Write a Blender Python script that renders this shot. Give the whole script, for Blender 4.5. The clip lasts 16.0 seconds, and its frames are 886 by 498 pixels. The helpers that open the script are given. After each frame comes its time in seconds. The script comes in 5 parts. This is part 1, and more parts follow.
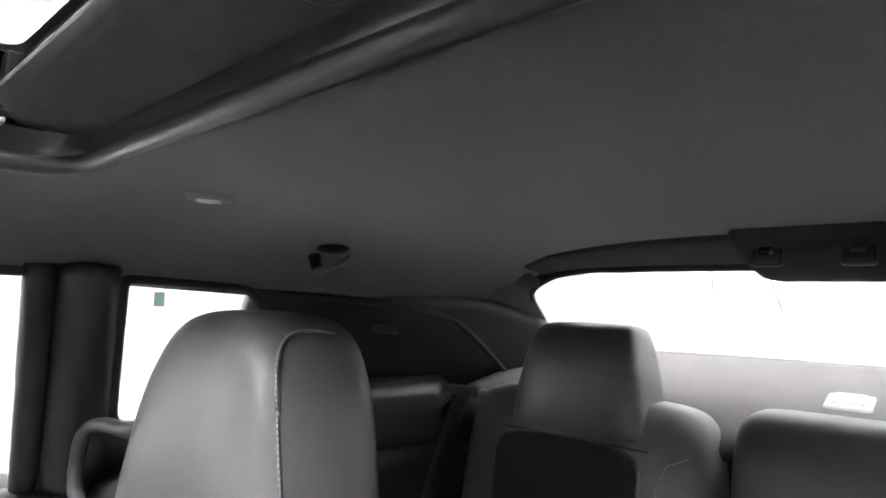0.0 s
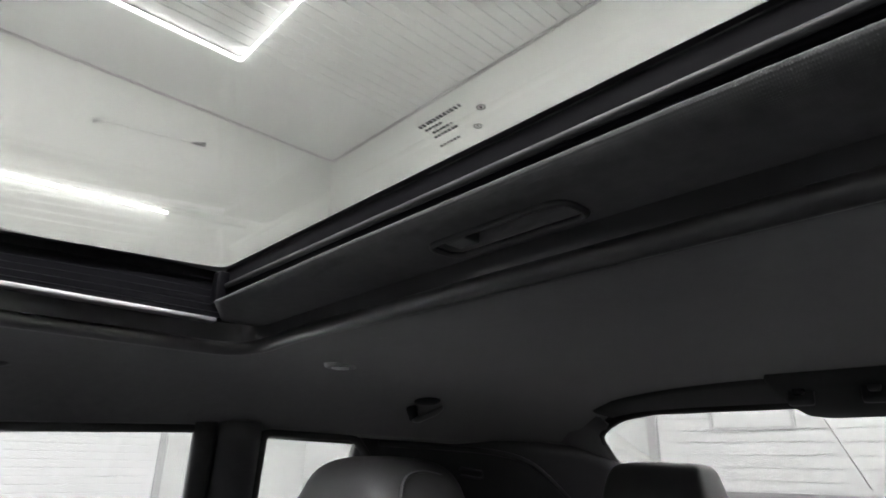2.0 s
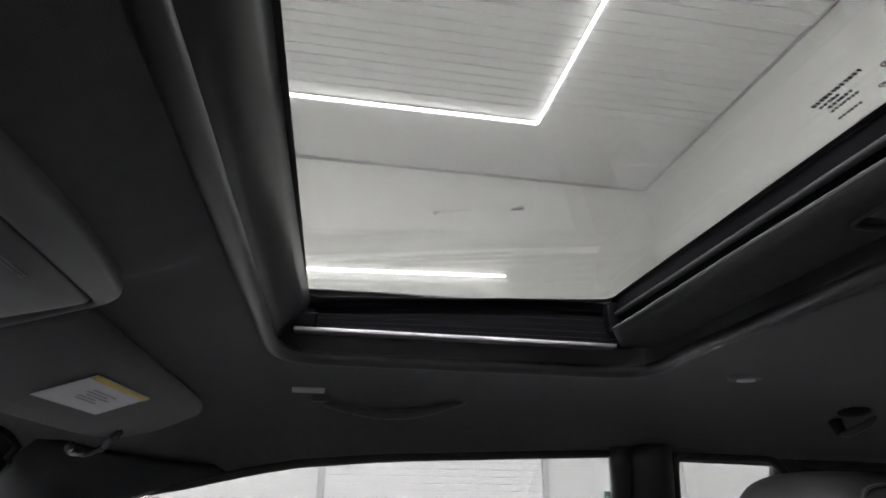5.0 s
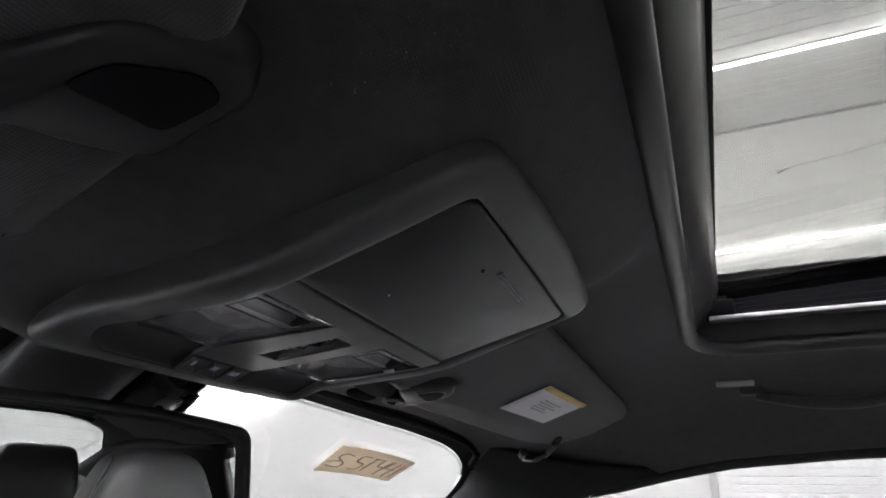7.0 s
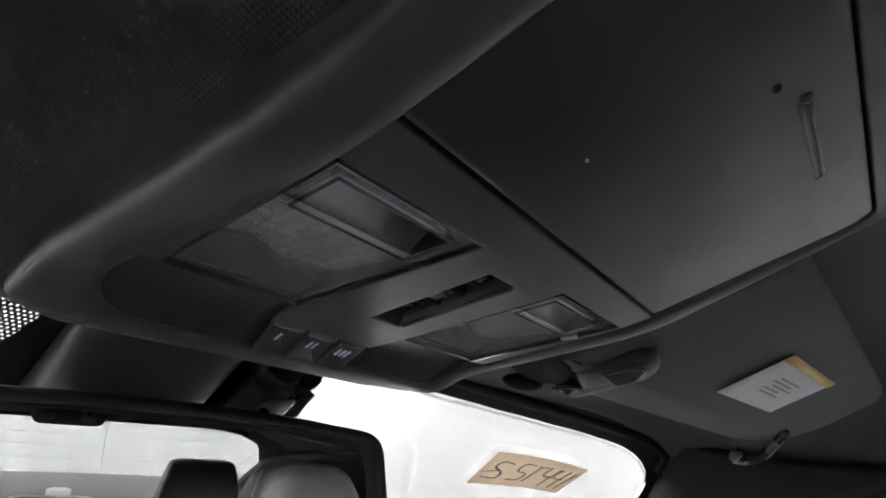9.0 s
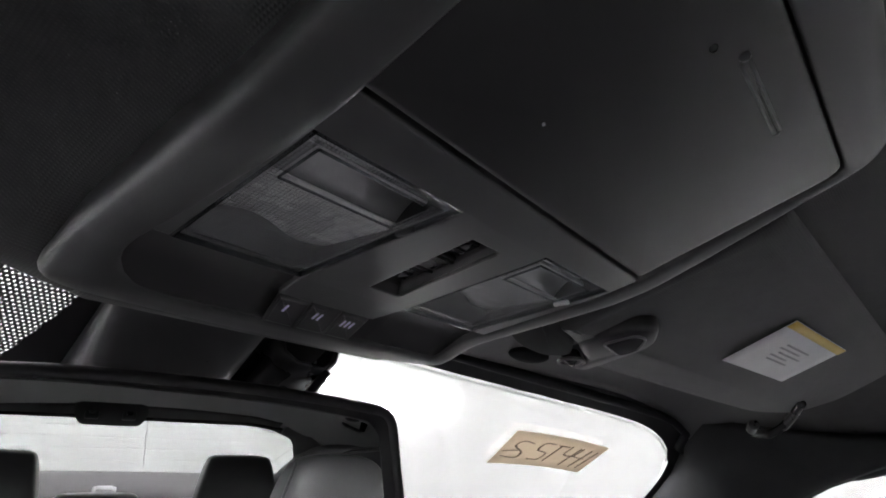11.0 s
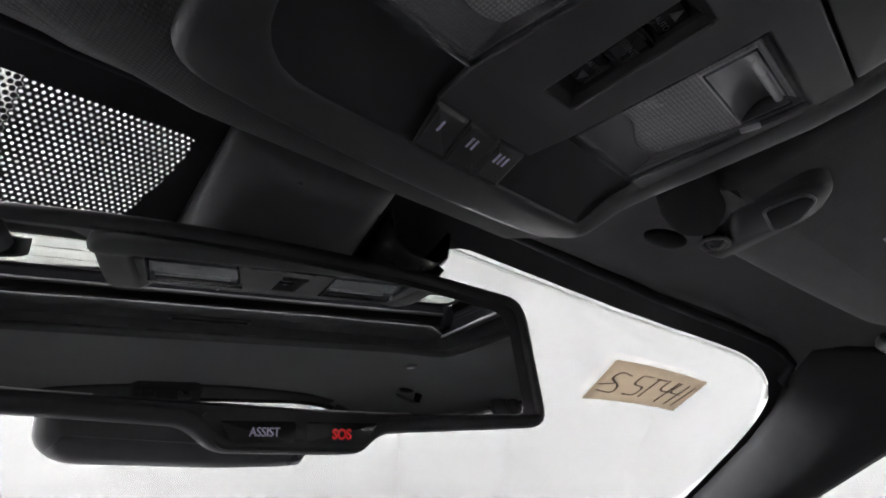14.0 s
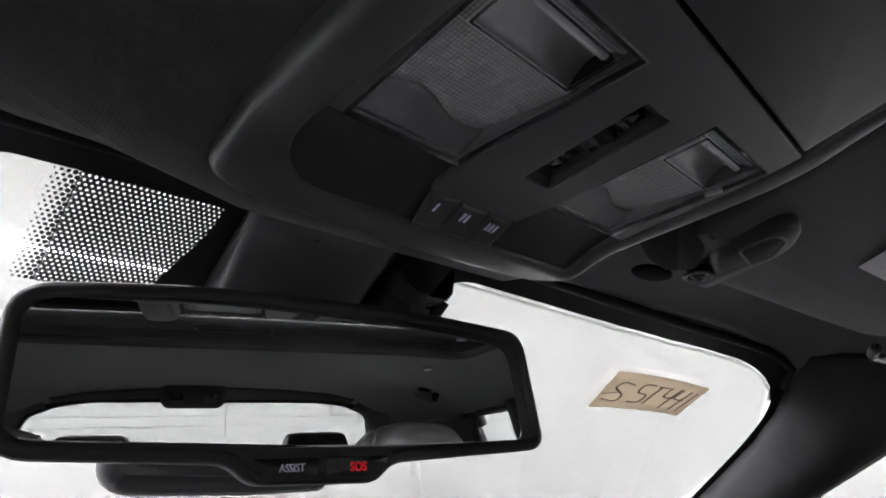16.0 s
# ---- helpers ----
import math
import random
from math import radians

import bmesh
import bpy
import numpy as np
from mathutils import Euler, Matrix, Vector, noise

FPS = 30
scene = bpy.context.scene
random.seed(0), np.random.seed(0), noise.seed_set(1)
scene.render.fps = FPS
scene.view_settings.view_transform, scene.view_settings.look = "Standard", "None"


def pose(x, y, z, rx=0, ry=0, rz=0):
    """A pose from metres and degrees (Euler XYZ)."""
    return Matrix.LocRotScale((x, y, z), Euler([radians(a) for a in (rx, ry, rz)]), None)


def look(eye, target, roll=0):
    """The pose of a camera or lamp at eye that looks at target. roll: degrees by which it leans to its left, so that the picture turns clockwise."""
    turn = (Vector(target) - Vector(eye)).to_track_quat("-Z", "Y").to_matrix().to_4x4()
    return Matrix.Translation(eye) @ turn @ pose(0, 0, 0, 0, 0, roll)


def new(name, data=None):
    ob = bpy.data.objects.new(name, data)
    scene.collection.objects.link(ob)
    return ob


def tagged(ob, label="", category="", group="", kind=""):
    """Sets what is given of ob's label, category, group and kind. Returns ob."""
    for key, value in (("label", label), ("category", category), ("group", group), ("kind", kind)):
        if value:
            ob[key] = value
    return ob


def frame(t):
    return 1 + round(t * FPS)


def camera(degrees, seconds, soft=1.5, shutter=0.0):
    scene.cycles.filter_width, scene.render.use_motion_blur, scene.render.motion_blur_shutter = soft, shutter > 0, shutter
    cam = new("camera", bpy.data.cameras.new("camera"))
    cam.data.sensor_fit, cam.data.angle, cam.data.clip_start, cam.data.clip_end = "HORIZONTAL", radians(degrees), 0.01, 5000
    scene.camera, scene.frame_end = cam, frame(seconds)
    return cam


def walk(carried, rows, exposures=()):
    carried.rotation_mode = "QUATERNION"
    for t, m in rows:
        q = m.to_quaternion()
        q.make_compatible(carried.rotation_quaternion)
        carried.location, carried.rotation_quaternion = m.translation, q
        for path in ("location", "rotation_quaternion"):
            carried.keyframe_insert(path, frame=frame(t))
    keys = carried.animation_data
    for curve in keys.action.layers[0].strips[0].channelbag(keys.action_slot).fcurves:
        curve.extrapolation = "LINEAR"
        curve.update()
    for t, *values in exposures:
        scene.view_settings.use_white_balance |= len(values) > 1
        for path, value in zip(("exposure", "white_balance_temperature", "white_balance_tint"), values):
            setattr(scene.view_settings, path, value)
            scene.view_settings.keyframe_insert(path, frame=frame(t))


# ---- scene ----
cam = camera(73.9, 16.0, soft=1.8)
PATH = [
    (0, (-0.177, -0.295, 1.184), (1.132, -1.792, 1.397), 2.6),
    (0.5, (-0.203, -0.248, 1.178), (1.039, -1.749, 1.628), 2.5),
    (1, (-0.222, -0.211, 1.177), (0.989, -1.702, 1.733), 2.0),
    (1.5, (-0.248, -0.169, 1.173), (0.996, -1.607, 1.793), 1.5),
    (2, (-0.282, -0.135, 1.174), (1.104, -1.410, 1.847), 1.3),
    (2.5, (-0.301, -0.114, 1.173), (1.209, -1.193, 1.917), 1.3),
    (3, (-0.317, -0.088, 1.169), (1.300, -0.984, 1.933), 1.1),
    (5.5, (-0.271, -0.024, 1.132), (1.565, -0.107, 1.921), 0.7),
    (6, (-0.231, 0.034, 1.131), (1.594, 0.264, 1.917), 0.8),
    (6.5, (-0.272, 0.042, 1.119), (1.482, 0.597, 1.903), 0.9),
    (7, (-0.289, 0.027, 1.134), (1.396, 0.768, 1.915), 1.1),
    (7.5, (-0.245, 0.046, 1.136), (1.394, 0.883, 1.918), 0.8),
    (8, (-0.192, 0.088, 1.144), (1.401, 1.010, 1.926), 0.4),
    (8.5, (-0.154, 0.112, 1.143), (1.373, 1.139, 1.926), 1.0),
    (9, (-0.166, 0.118, 1.147), (1.304, 1.222, 1.935), 0.2),
    (11.5, (-0.166, 0.097, 1.125), (1.250, 1.276, 1.901), -1.1),
    (12, (-0.164, 0.105, 1.120), (1.256, 1.282, 1.894), -1.5),
    (12.5, (-0.166, 0.127, 1.110), (1.252, 1.311, 1.875), -1.8),
    (13, (-0.157, 0.172, 1.090), (1.253, 1.369, 1.852), -2.3),
    (13.5, (-0.157, 0.191, 1.086), (1.231, 1.416, 1.843), -2.8),
    (14, (-0.156, 0.188, 1.086), (1.213, 1.439, 1.835), -2.9),
    (14.5, (-0.158, 0.186, 1.085), (1.196, 1.452, 1.835), -3.0),
    (15, (-0.161, 0.186, 1.088), (1.184, 1.468, 1.829), -3.0),
    (15.5, (-0.164, 0.185, 1.091), (1.177, 1.473, 1.826), -3.3),
    (16, (-0.181, 0.151, 1.101), (1.154, 1.451, 1.826), -3.5),
]
EXPOSURES = [(0, 3.65), (0.5, 3.3), (1.0, 2.95), (1.5, 2.62), (2.0, 2.30), (3.0, 2.08), (5.5, 1.90), (6.5, 2.10), (7.5, 2.40), (9.0, 2.55), (12.0, 2.42), (13.5, 2.30), (16, 2.30)]
walk(cam, [(t, look(eye, target, roll)) for t, eye, target, roll in PATH], exposures=[(t, s, 6260, 13 if t < 4 else 16) for t, s in EXPOSURES])

# ---- world and light ----
world = bpy.data.worlds.new("world")
scene.world = world
world.use_nodes = True
world.node_tree.nodes["Background"].inputs[0].default_value = (0.8, 0.85, 0.9, 1)
world.node_tree.nodes["Background"].inputs[1].default_value = 0.05
LED_STRENGTH = 5.5
PANEL_STRENGTH = 16.5


# ---- materials ----
def material(name, colour, rough=0.6, metal=0.0, vary=0.25, scale=60.0, bump=0.15, bump_scale=400.0, coat=0.0, spec=0.5, emit=0.0,
             kind="noise", sheen=0.0):
    m = bpy.data.materials.new(name)
    m.use_nodes = True
    t = m.node_tree
    b = t.nodes["Principled BSDF"]
    co = t.nodes.new("ShaderNodeTexCoord")
    n1 = t.nodes.new("ShaderNodeTexNoise")
    n1.inputs["Scale"].default_value, n1.inputs["Detail"].default_value = scale, 4
    t.links.new(co.outputs["Object"], n1.inputs["Vector"])
    n0 = t.nodes.new("ShaderNodeTexNoise")
    n0.inputs["Scale"].default_value, n0.inputs["Detail"].default_value = scale / 12, 3
    t.links.new(co.outputs["Object"], n0.inputs["Vector"])
    add = t.nodes.new("ShaderNodeMath")
    add.operation = "ADD"
    t.links.new(n1.outputs[0], add.inputs[0])
    t.links.new(n0.outputs[0], add.inputs[1])
    ramp = t.nodes.new("ShaderNodeMapRange")
    ramp.inputs["From Min"].default_value, ramp.inputs["From Max"].default_value = 0.6, 1.4
    ramp.inputs["To Min"].default_value, ramp.inputs["To Max"].default_value = 1 - vary, 1 + vary
    t.links.new(add.outputs[0], ramp.inputs["Value"])
    mul = t.nodes.new("ShaderNodeVectorMath")
    mul.operation = "SCALE"
    mul.inputs[0].default_value = colour
    t.links.new(ramp.outputs[0], mul.inputs["Scale"])
    t.links.new(mul.outputs[0], b.inputs["Base Color"])
    rr = t.nodes.new("ShaderNodeMapRange")
    rr.inputs["From Min"].default_value, rr.inputs["From Max"].default_value = 0.6, 1.4
    rr.inputs["To Min"].default_value, rr.inputs["To Max"].default_value = max(0.02, rough - 0.06), min(1, rough + 0.06)
    t.links.new(add.outputs[0], rr.inputs["Value"])
    t.links.new(rr.outputs[0], b.inputs["Roughness"])
    b.inputs["Metallic"].default_value = metal
    b.inputs["Specular IOR Level"].default_value = spec
    b.inputs["Coat Weight"].default_value = coat
    b.inputs["Sheen Weight"].default_value = sheen
    if bump:
        if kind == "knit":  # rows of fine loops
            n2 = t.nodes.new("ShaderNodeMath")
            n2.operation = "MULTIPLY"
            for k, axis in enumerate("XY"):
                w = t.nodes.new("ShaderNodeTexWave")
                w.bands_direction = axis
                w.inputs["Scale"].default_value = bump_scale
                w.inputs["Distortion"].default_value = 0.6
                t.links.new(co.outputs["Object"], w.inputs["Vector"])
                t.links.new(w.outputs[1], n2.inputs[k])
        elif kind == "grain":
            n2 = t.nodes.new("ShaderNodeTexVoronoi")
        else:
            n2 = t.nodes.new("ShaderNodeTexNoise")
            n2.inputs["Detail"].default_value = 3
        if kind != "knit":
            n2.inputs["Scale"].default_value = bump_scale
            t.links.new(co.outputs["Object"], n2.inputs["Vector"])
        bp = t.nodes.new("ShaderNodeBump")
        bp.inputs["Strength"].default_value = bump
        bp.inputs["Distance"].default_value = 0.001
        t.links.new(n2.outputs[0], bp.inputs["Height"])
        t.links.new(bp.outputs[0], b.inputs["Normal"])
    if emit:
        b.inputs["Emission Color"].default_value = (1.0, 0.98, 0.95, 1)
        b.inputs["Emission Strength"].default_value = emit
    return m


def glass(name, tint, gloss_rough=0.02, ior=1.45, most=1.0, bump=0.0, bump_scale=900.0):
    """A pane that lets light straight through, with Fresnel reflections."""
    m = bpy.data.materials.new(name)
    m.use_nodes = True
    t = m.node_tree
    t.nodes.remove(t.nodes["Principled BSDF"])
    out = t.nodes["Material Output"]
    tr, gl, mix, fr = (t.nodes.new(k) for k in ("ShaderNodeBsdfTransparent", "ShaderNodeBsdfGlossy", "ShaderNodeMixShader", "ShaderNodeLayerWeight"))
    tr.inputs[0].default_value = (*tint, 1)
    gl.inputs["Roughness"].default_value = gloss_rough
    fr.inputs[0].default_value = 0.5
    pw, sc = t.nodes.new("ShaderNodeMath"), t.nodes.new("ShaderNodeMath")
    pw.operation, sc.operation = "POWER", "MULTIPLY_ADD"
    pw.inputs[1].default_value = 5.0
    base = ((ior - 1) / (ior + 1)) ** 2
    sc.inputs[1].default_value, sc.inputs[2].default_value = most - base, base
    t.links.new(fr.outputs["Facing"], pw.inputs[0])
    t.links.new(pw.outputs[0], sc.inputs[0])
    t.links.new(sc.outputs[0], mix.inputs[0])
    t.links.new(tr.outputs[0], mix.inputs[1])
    t.links.new(gl.outputs[0], mix.inputs[2])
    t.links.new(mix.outputs[0], out.inputs[0])
    if bump:
        co, n2, bp = (t.nodes.new(k) for k in ("ShaderNodeTexCoord", "ShaderNodeTexVoronoi", "ShaderNodeBump"))
        n2.inputs["Scale"].default_value = bump_scale
        bp.inputs["Strength"].default_value, bp.inputs["Distance"].default_value = bump, 0.001
        t.links.new(co.outputs["Object"], n2.inputs["Vector"])
        t.links.new(n2.outputs[0], bp.inputs["Height"])
        t.links.new(bp.outputs[0], gl.inputs["Normal"])
    return m


M_HEAD = material("headliner_cloth", (0.080, 0.081, 0.082), 0.92, vary=0.2, scale=90, bump=0.22, bump_scale=210, kind="knit", spec=0.2, sheen=0.28)
M_SHADE = material("sunshade_cloth", (0.088, 0.089, 0.090), 0.92, vary=0.2, scale=90, bump=0.22, bump_scale=210, kind="knit", spec=0.1)
M_PLASTIC = material("black_grained_plastic", (0.031, 0.031, 0.033), 0.38, vary=0.15, scale=50, bump=0.03, bump_scale=1500, kind="grain")
M_CONSOLE = material("console_plastic", (0.085, 0.086, 0.088), 0.36, vary=0.12, scale=40, bump=0.025, bump_scale=1800, kind="grain", spec=0.9)
M_GLOSS = material("gloss_black_plastic", (0.030, 0.030, 0.032), 0.27, vary=0.1, scale=30, bump=0.0, spec=0.7)
M_MFRAME = material("mirror_frame_plastic", (0.034, 0.034, 0.036), 0.38, vary=0.1, scale=30, bump=0.01, bump_scale=1600, kind="grain", spec=0.6)
M_RUBBER = material("black_rubber", (0.018, 0.018, 0.019), 0.42, vary=0.15, scale=40, bump=0.05, bump_scale=700)
M_SEAT = material("black_seat_leather", (0.100, 0.100, 0.101), 0.36, vary=0.10, scale=45, bump=0.06, bump_scale=500, kind="grain")
M_SUEDE = material("black_suede", (0.02, 0.02, 0.021), 0.9, vary=0.3, scale=120, bump=0.3, bump_scale=900, sheen=0.3)
M_STITCH = material("grey_thread", (0.27, 0.27, 0.28), 0.8, scale=300, bump=0.1)
M_SHELF = material("grey_shelf_felt", (0.052, 0.050, 0.051), 0.95, vary=0.2, scale=150, bump=0.3, bump_scale=900)
M_SILVER = material("brushed_aluminium", (0.62, 0.62, 0.64), 0.35, metal=0.9, vary=0.1, scale=80, bump=0.05)
M_PAINT = material("dark_car_paint", (0.02, 0.02, 0.022), 0.3, coat=0.6, bump=0.0)
M_WALL = material("white_wall_paint", (0.70, 0.705, 0.69), 0.75, vary=0.03, scale=3, bump=0.08, bump_scale=60)
M_CEIL = material("white_ceiling_sheet", (0.66, 0.665, 0.66), 0.45, vary=0.04, scale=3, bump=0.03, bump_scale=40)
M_FLOOR = material("grey_floor_coating", (0.80, 0.80, 0.79), 0.35, vary=0.08, scale=4, bump=0.05, bump_scale=80)
M_SLAT = material("white_door_slat", (0.8, 0.8, 0.79), 0.5, vary=0.03, scale=4, bump=0.03)
M_PANEL = material("led_panel", (0.9, 0.9, 0.9), 0.5, emit=PANEL_STRENGTH, bump=0.0)
M_FRAME = material("black_frame_plastic", (0.016, 0.016, 0.018), 0.5, vary=0.15, scale=40, bump=0.05, spec=0.07)
M_LED = material("led_tube", (0.9, 0.9, 0.9), 0.5, emit=LED_STRENGTH, bump=0.0)
M_LABEL = material("white_paper_label", (0.84, 0.84, 0.86), 0.5, vary=0.05, scale=200, bump=0.0)
M_YELLOW = material("yellow_print", (0.75, 0.55, 0.12), 0.5, vary=0.05, bump=0.0)
M_GREY_INK = material("grey_print", (0.45, 0.45, 0.48), 0.6, vary=0.1, bump=0.0)
M_CARD = material("tan_card", (0.38, 0.34, 0.28), 0.85, vary=0.18, scale=220, bump=0.1)
tr = M_CARD.node_tree.nodes.new("ShaderNodeBsdfTranslucent")
mx = M_CARD.node_tree.nodes.new("ShaderNodeMixShader")
tr.inputs[0].default_value = (0.50, 0.45, 0.375, 1)
mx.inputs[0].default_value = 0.6
M_CARD.node_tree.links.new(M_CARD.node_tree.nodes["Principled BSDF"].outputs[0], mx.inputs[1])
M_CARD.node_tree.links.new(tr.outputs[0], mx.inputs[2])
M_CARD.node_tree.links.new(mx.outputs[0], M_CARD.node_tree.nodes["Material Output"].inputs[0])
M_INK = material("faded_marker_ink", (0.15, 0.125, 0.11), 0.8, vary=0.1, bump=0.0)
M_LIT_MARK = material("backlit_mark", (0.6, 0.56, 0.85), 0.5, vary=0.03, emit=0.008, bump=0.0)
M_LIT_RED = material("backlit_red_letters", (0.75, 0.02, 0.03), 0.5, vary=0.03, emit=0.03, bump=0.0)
M_LIT_RED.node_tree.nodes["Principled BSDF"].inputs["Emission Color"].default_value = (1, 0.03, 0.03, 1)
M_DIM_INK = material("dim_print", (0.20, 0.20, 0.21), 0.6, vary=0.1, bump=0.0)
M_COVER = material("grey_cover_plastic", (0.20, 0.20, 0.20), 0.5, vary=0.05, bump=0.05)
# one lamp bowl in two colours: white where it mirrors light, dark elsewhere
M_REFLECTOR_LIT = material("lamp_reflector_lit", (0.95, 0.95, 0.95), 0.28, metal=0.15, vary=0.04, bump=0.0)
M_BOWL_SHADED = material("lamp_bowl_shaded", (0.16, 0.16, 0.165), 0.25, metal=0.5, vary=0.1, bump=0.0)
M_PILLAR = material("pillar_trim_cloth", (0.032, 0.033, 0.034), 0.75, vary=0.15, scale=70, bump=0.05, bump_scale=1200, kind="grain", spec=0.15)
M_LID = material("bin_lid_plastic", (0.018, 0.0182, 0.019), 0.4, vary=0.12, scale=40, bump=0.02, bump_scale=1800, kind="grain", spec=0.9)
M_RIM = material("rim_plastic", (0.075, 0.076, 0.077), 0.4, vary=0.12, scale=60, bump=0.025, bump_scale=1600, kind="grain", spec=0.9)
# darker than the rim: the shade of recesses is put into this colour
M_HOLLOW = material("shaded_recess_plastic", (0.050, 0.049, 0.051), 0.36, vary=0.12, scale=60, bump=0.015, bump_scale=1600, kind="grain", spec=0.5)
M_TROUGH = material("brushed_lamp_trough", (0.80, 0.80, 0.81), 0.38, metal=1.0, vary=0.12, scale=200, bump=0.25, bump_scale=900)
M_SATIN = material("satin_black_frame", (0.012, 0.012, 0.014), 0.36, vary=0.08, scale=30, bump=0.0)
M_EDGE = material("grey_edge_strip", (0.44, 0.44, 0.44), 0.6, vary=0.1, scale=20, bump=0.0)
M_RAIL = material("matt_black_rail", (0.005, 0.005, 0.006), 0.5, vary=0.15, scale=40, bump=0.0, spec=0.03)
M_BEAD = material("satin_rubber_bead", (0.030, 0.030, 0.031), 0.34, vary=0.05, scale=30, bump=0.0, spec=0.75)
M_SHROUD = material("sensor_cover_plastic", (0.11, 0.112, 0.116), 0.3, vary=0.12, scale=40, bump=0.04, bump_scale=1300, kind="grain", spec=0.9)
M_MIRROR = material("mirror_silver", (0.82, 0.85, 0.84), 0.02, metal=1.0, vary=0.0, bump=0.0)
t = M_MIRROR.node_tree
t.links.remove(t.nodes["Principled BSDF"].inputs["Roughness"].links[0])
t.nodes["Principled BSDF"].inputs["Roughness"].default_value = 0.0
M_FRIT = material("black_ceramic_print", (0.030, 0.029, 0.031), 0.5, vary=0.05, bump=0.0, spec=0.1)
M_BADGE = material("pale_grey_plastic", (0.5, 0.5, 0.5), 0.5, vary=0.05, bump=0.05)
M_BADGE2 = material("mid_grey_plastic", (0.11, 0.11, 0.11), 0.45, vary=0.08, bump=0.05)
M_GREYMETAL = material("grey_metal", (0.25, 0.25, 0.25), 0.5, metal=0.5, bump=0.0)
M_GREEN = material("green_sign", (0.05, 0.10, 0.075), 0.5, bump=0.0)
G_REAR = glass("tinted_back_glass", (0.50, 0.505, 0.50))
G_SUN = glass("tinted_roof_glass", (0.465, 0.47, 0.455), most=0.25)
G_CLEAR = glass("clear_car_glass", (0.555, 0.56, 0.56))
G_PLAIN = glass("clear_lamp_window", (0.98, 0.982, 0.985), 0.05, most=0.30)
G_EDGE = glass("lens_edge_plastic", (0.6, 0.62, 0.64), 0.1)


def prismatic(name, pitch):
    """Clear moulded plastic with a fine grid of prisms pressed into it."""
    m = glass(name, (1.0, 1.0, 1.0), 0.08, ior=1.9, most=0.30)
    t = m.node_tree
    clear = [n for n in t.nodes if n.type == "BSDF_TRANSPARENT"][0]
    shine = [n for n in t.nodes if n.type == "BSDF_GLOSSY"][0]
    co, bp, mx, rg = (t.nodes.new(k) for k in ("ShaderNodeTexCoord", "ShaderNodeBump", "ShaderNodeMath", "ShaderNodeMapRange"))
    mx.operation = "MULTIPLY"
    for k, axis in enumerate("XY"):
        w = t.nodes.new("ShaderNodeTexWave")
        w.bands_direction = axis
        w.inputs["Scale"].default_value = math.pi / (10 * pitch)
        t.links.new(co.outputs["Object"], w.inputs["Vector"])
        t.links.new(w.outputs[1], mx.inputs[k])
    bp.inputs["Strength"].default_value, bp.inputs["Distance"].default_value = 1.0, pitch
    t.links.new(mx.outputs[0], bp.inputs["Height"])
    t.links.new(bp.outputs[0], shine.inputs["Normal"])
    # the prisms' light and dark lines are put into the tint
    rg.inputs["From Max"].default_value = 0.30
    rg.inputs["To Min"].default_value, rg.inputs["To Max"].default_value = 0.68, 1.0
    t.links.new(mx.outputs[0], rg.inputs["Value"])
    t.links.new(rg.outputs[0], clear.inputs[0])
    # a white diffuse share brightens the lens, in place of light the prisms catch
    out = t.nodes["Material Output"]
    body = out.inputs[0].links[0].from_socket
    brighten, mix = t.nodes.new("ShaderNodeBsdfDiffuse"), t.nodes.new("ShaderNodeMixShader")
    brighten.inputs[0].default_value = (0.85, 0.86, 0.88, 1)
    mix.inputs[0].default_value = 0.20
    t.links.new(body, mix.inputs[1])
    t.links.new(brighten.outputs[0], mix.inputs[2])
    t.links.new(mix.outputs[0], out.inputs[0])
    return m


G_LENS = prismatic("clear_lamp_lens", 0.0015)


# ---- building helpers ----
def part(name, bm, mat, parent=None, label="", smooth=True):
    me = bpy.data.meshes.new(name)
    bm.to_mesh(me)
    bm.free()
    for p in me.polygons:
        p.use_smooth = smooth
    me.materials.append(mat)
    ob = new(name, me)
    if parent:
        ob.parent = parent
    if label:
        tagged(ob, label)
    return ob


def thing(name, label, category, group="", kind=""):
    return tagged(new(name), label, category, group, kind)


def solid(ob, thickness, offset=1.0):
    md = ob.modifiers.new("thickness", "SOLIDIFY")
    md.thickness, md.offset = thickness, offset
    return ob


def bevelled(ob, width, segments=2):
    md = ob.modifiers.new("edges", "BEVEL")
    md.width, md.segments, md.limit_method, md.angle_limit = width, segments, "ANGLE", radians(35)
    return ob


def box(x0, x1, y0, y1, z0, z1, bevel=0.0, segs=2, m=None):
    bm = bmesh.new()
    bmesh.ops.create_cube(bm, size=1, matrix=Matrix.Translation(((x0 + x1) / 2, (y0 + y1) / 2, (z0 + z1) / 2)) @ Matrix.Diagonal((x1 - x0, y1 - y0, z1 - z0, 1)))
    if bevel:
        bmesh.ops.bevel(bm, geom=bm.edges[:], offset=bevel, segments=segs, affect="EDGES", profile=0.6)
    if m:
        bmesh.ops.transform(bm, matrix=m, verts=bm.verts[:])
    return bm


def sheet(rows, closed=False):
    """A surface through rows of points."""
    bm = bmesh.new()
    vs = [[bm.verts.new(p) for p in row] for row in rows]
    for a, b in zip(vs, vs[1:]):
        n = len(a)
        for k in range(n if closed else n - 1):
            bm.faces.new((a[k], a[(k + 1) % n], b[(k + 1) % n], b[k]))
    return bm


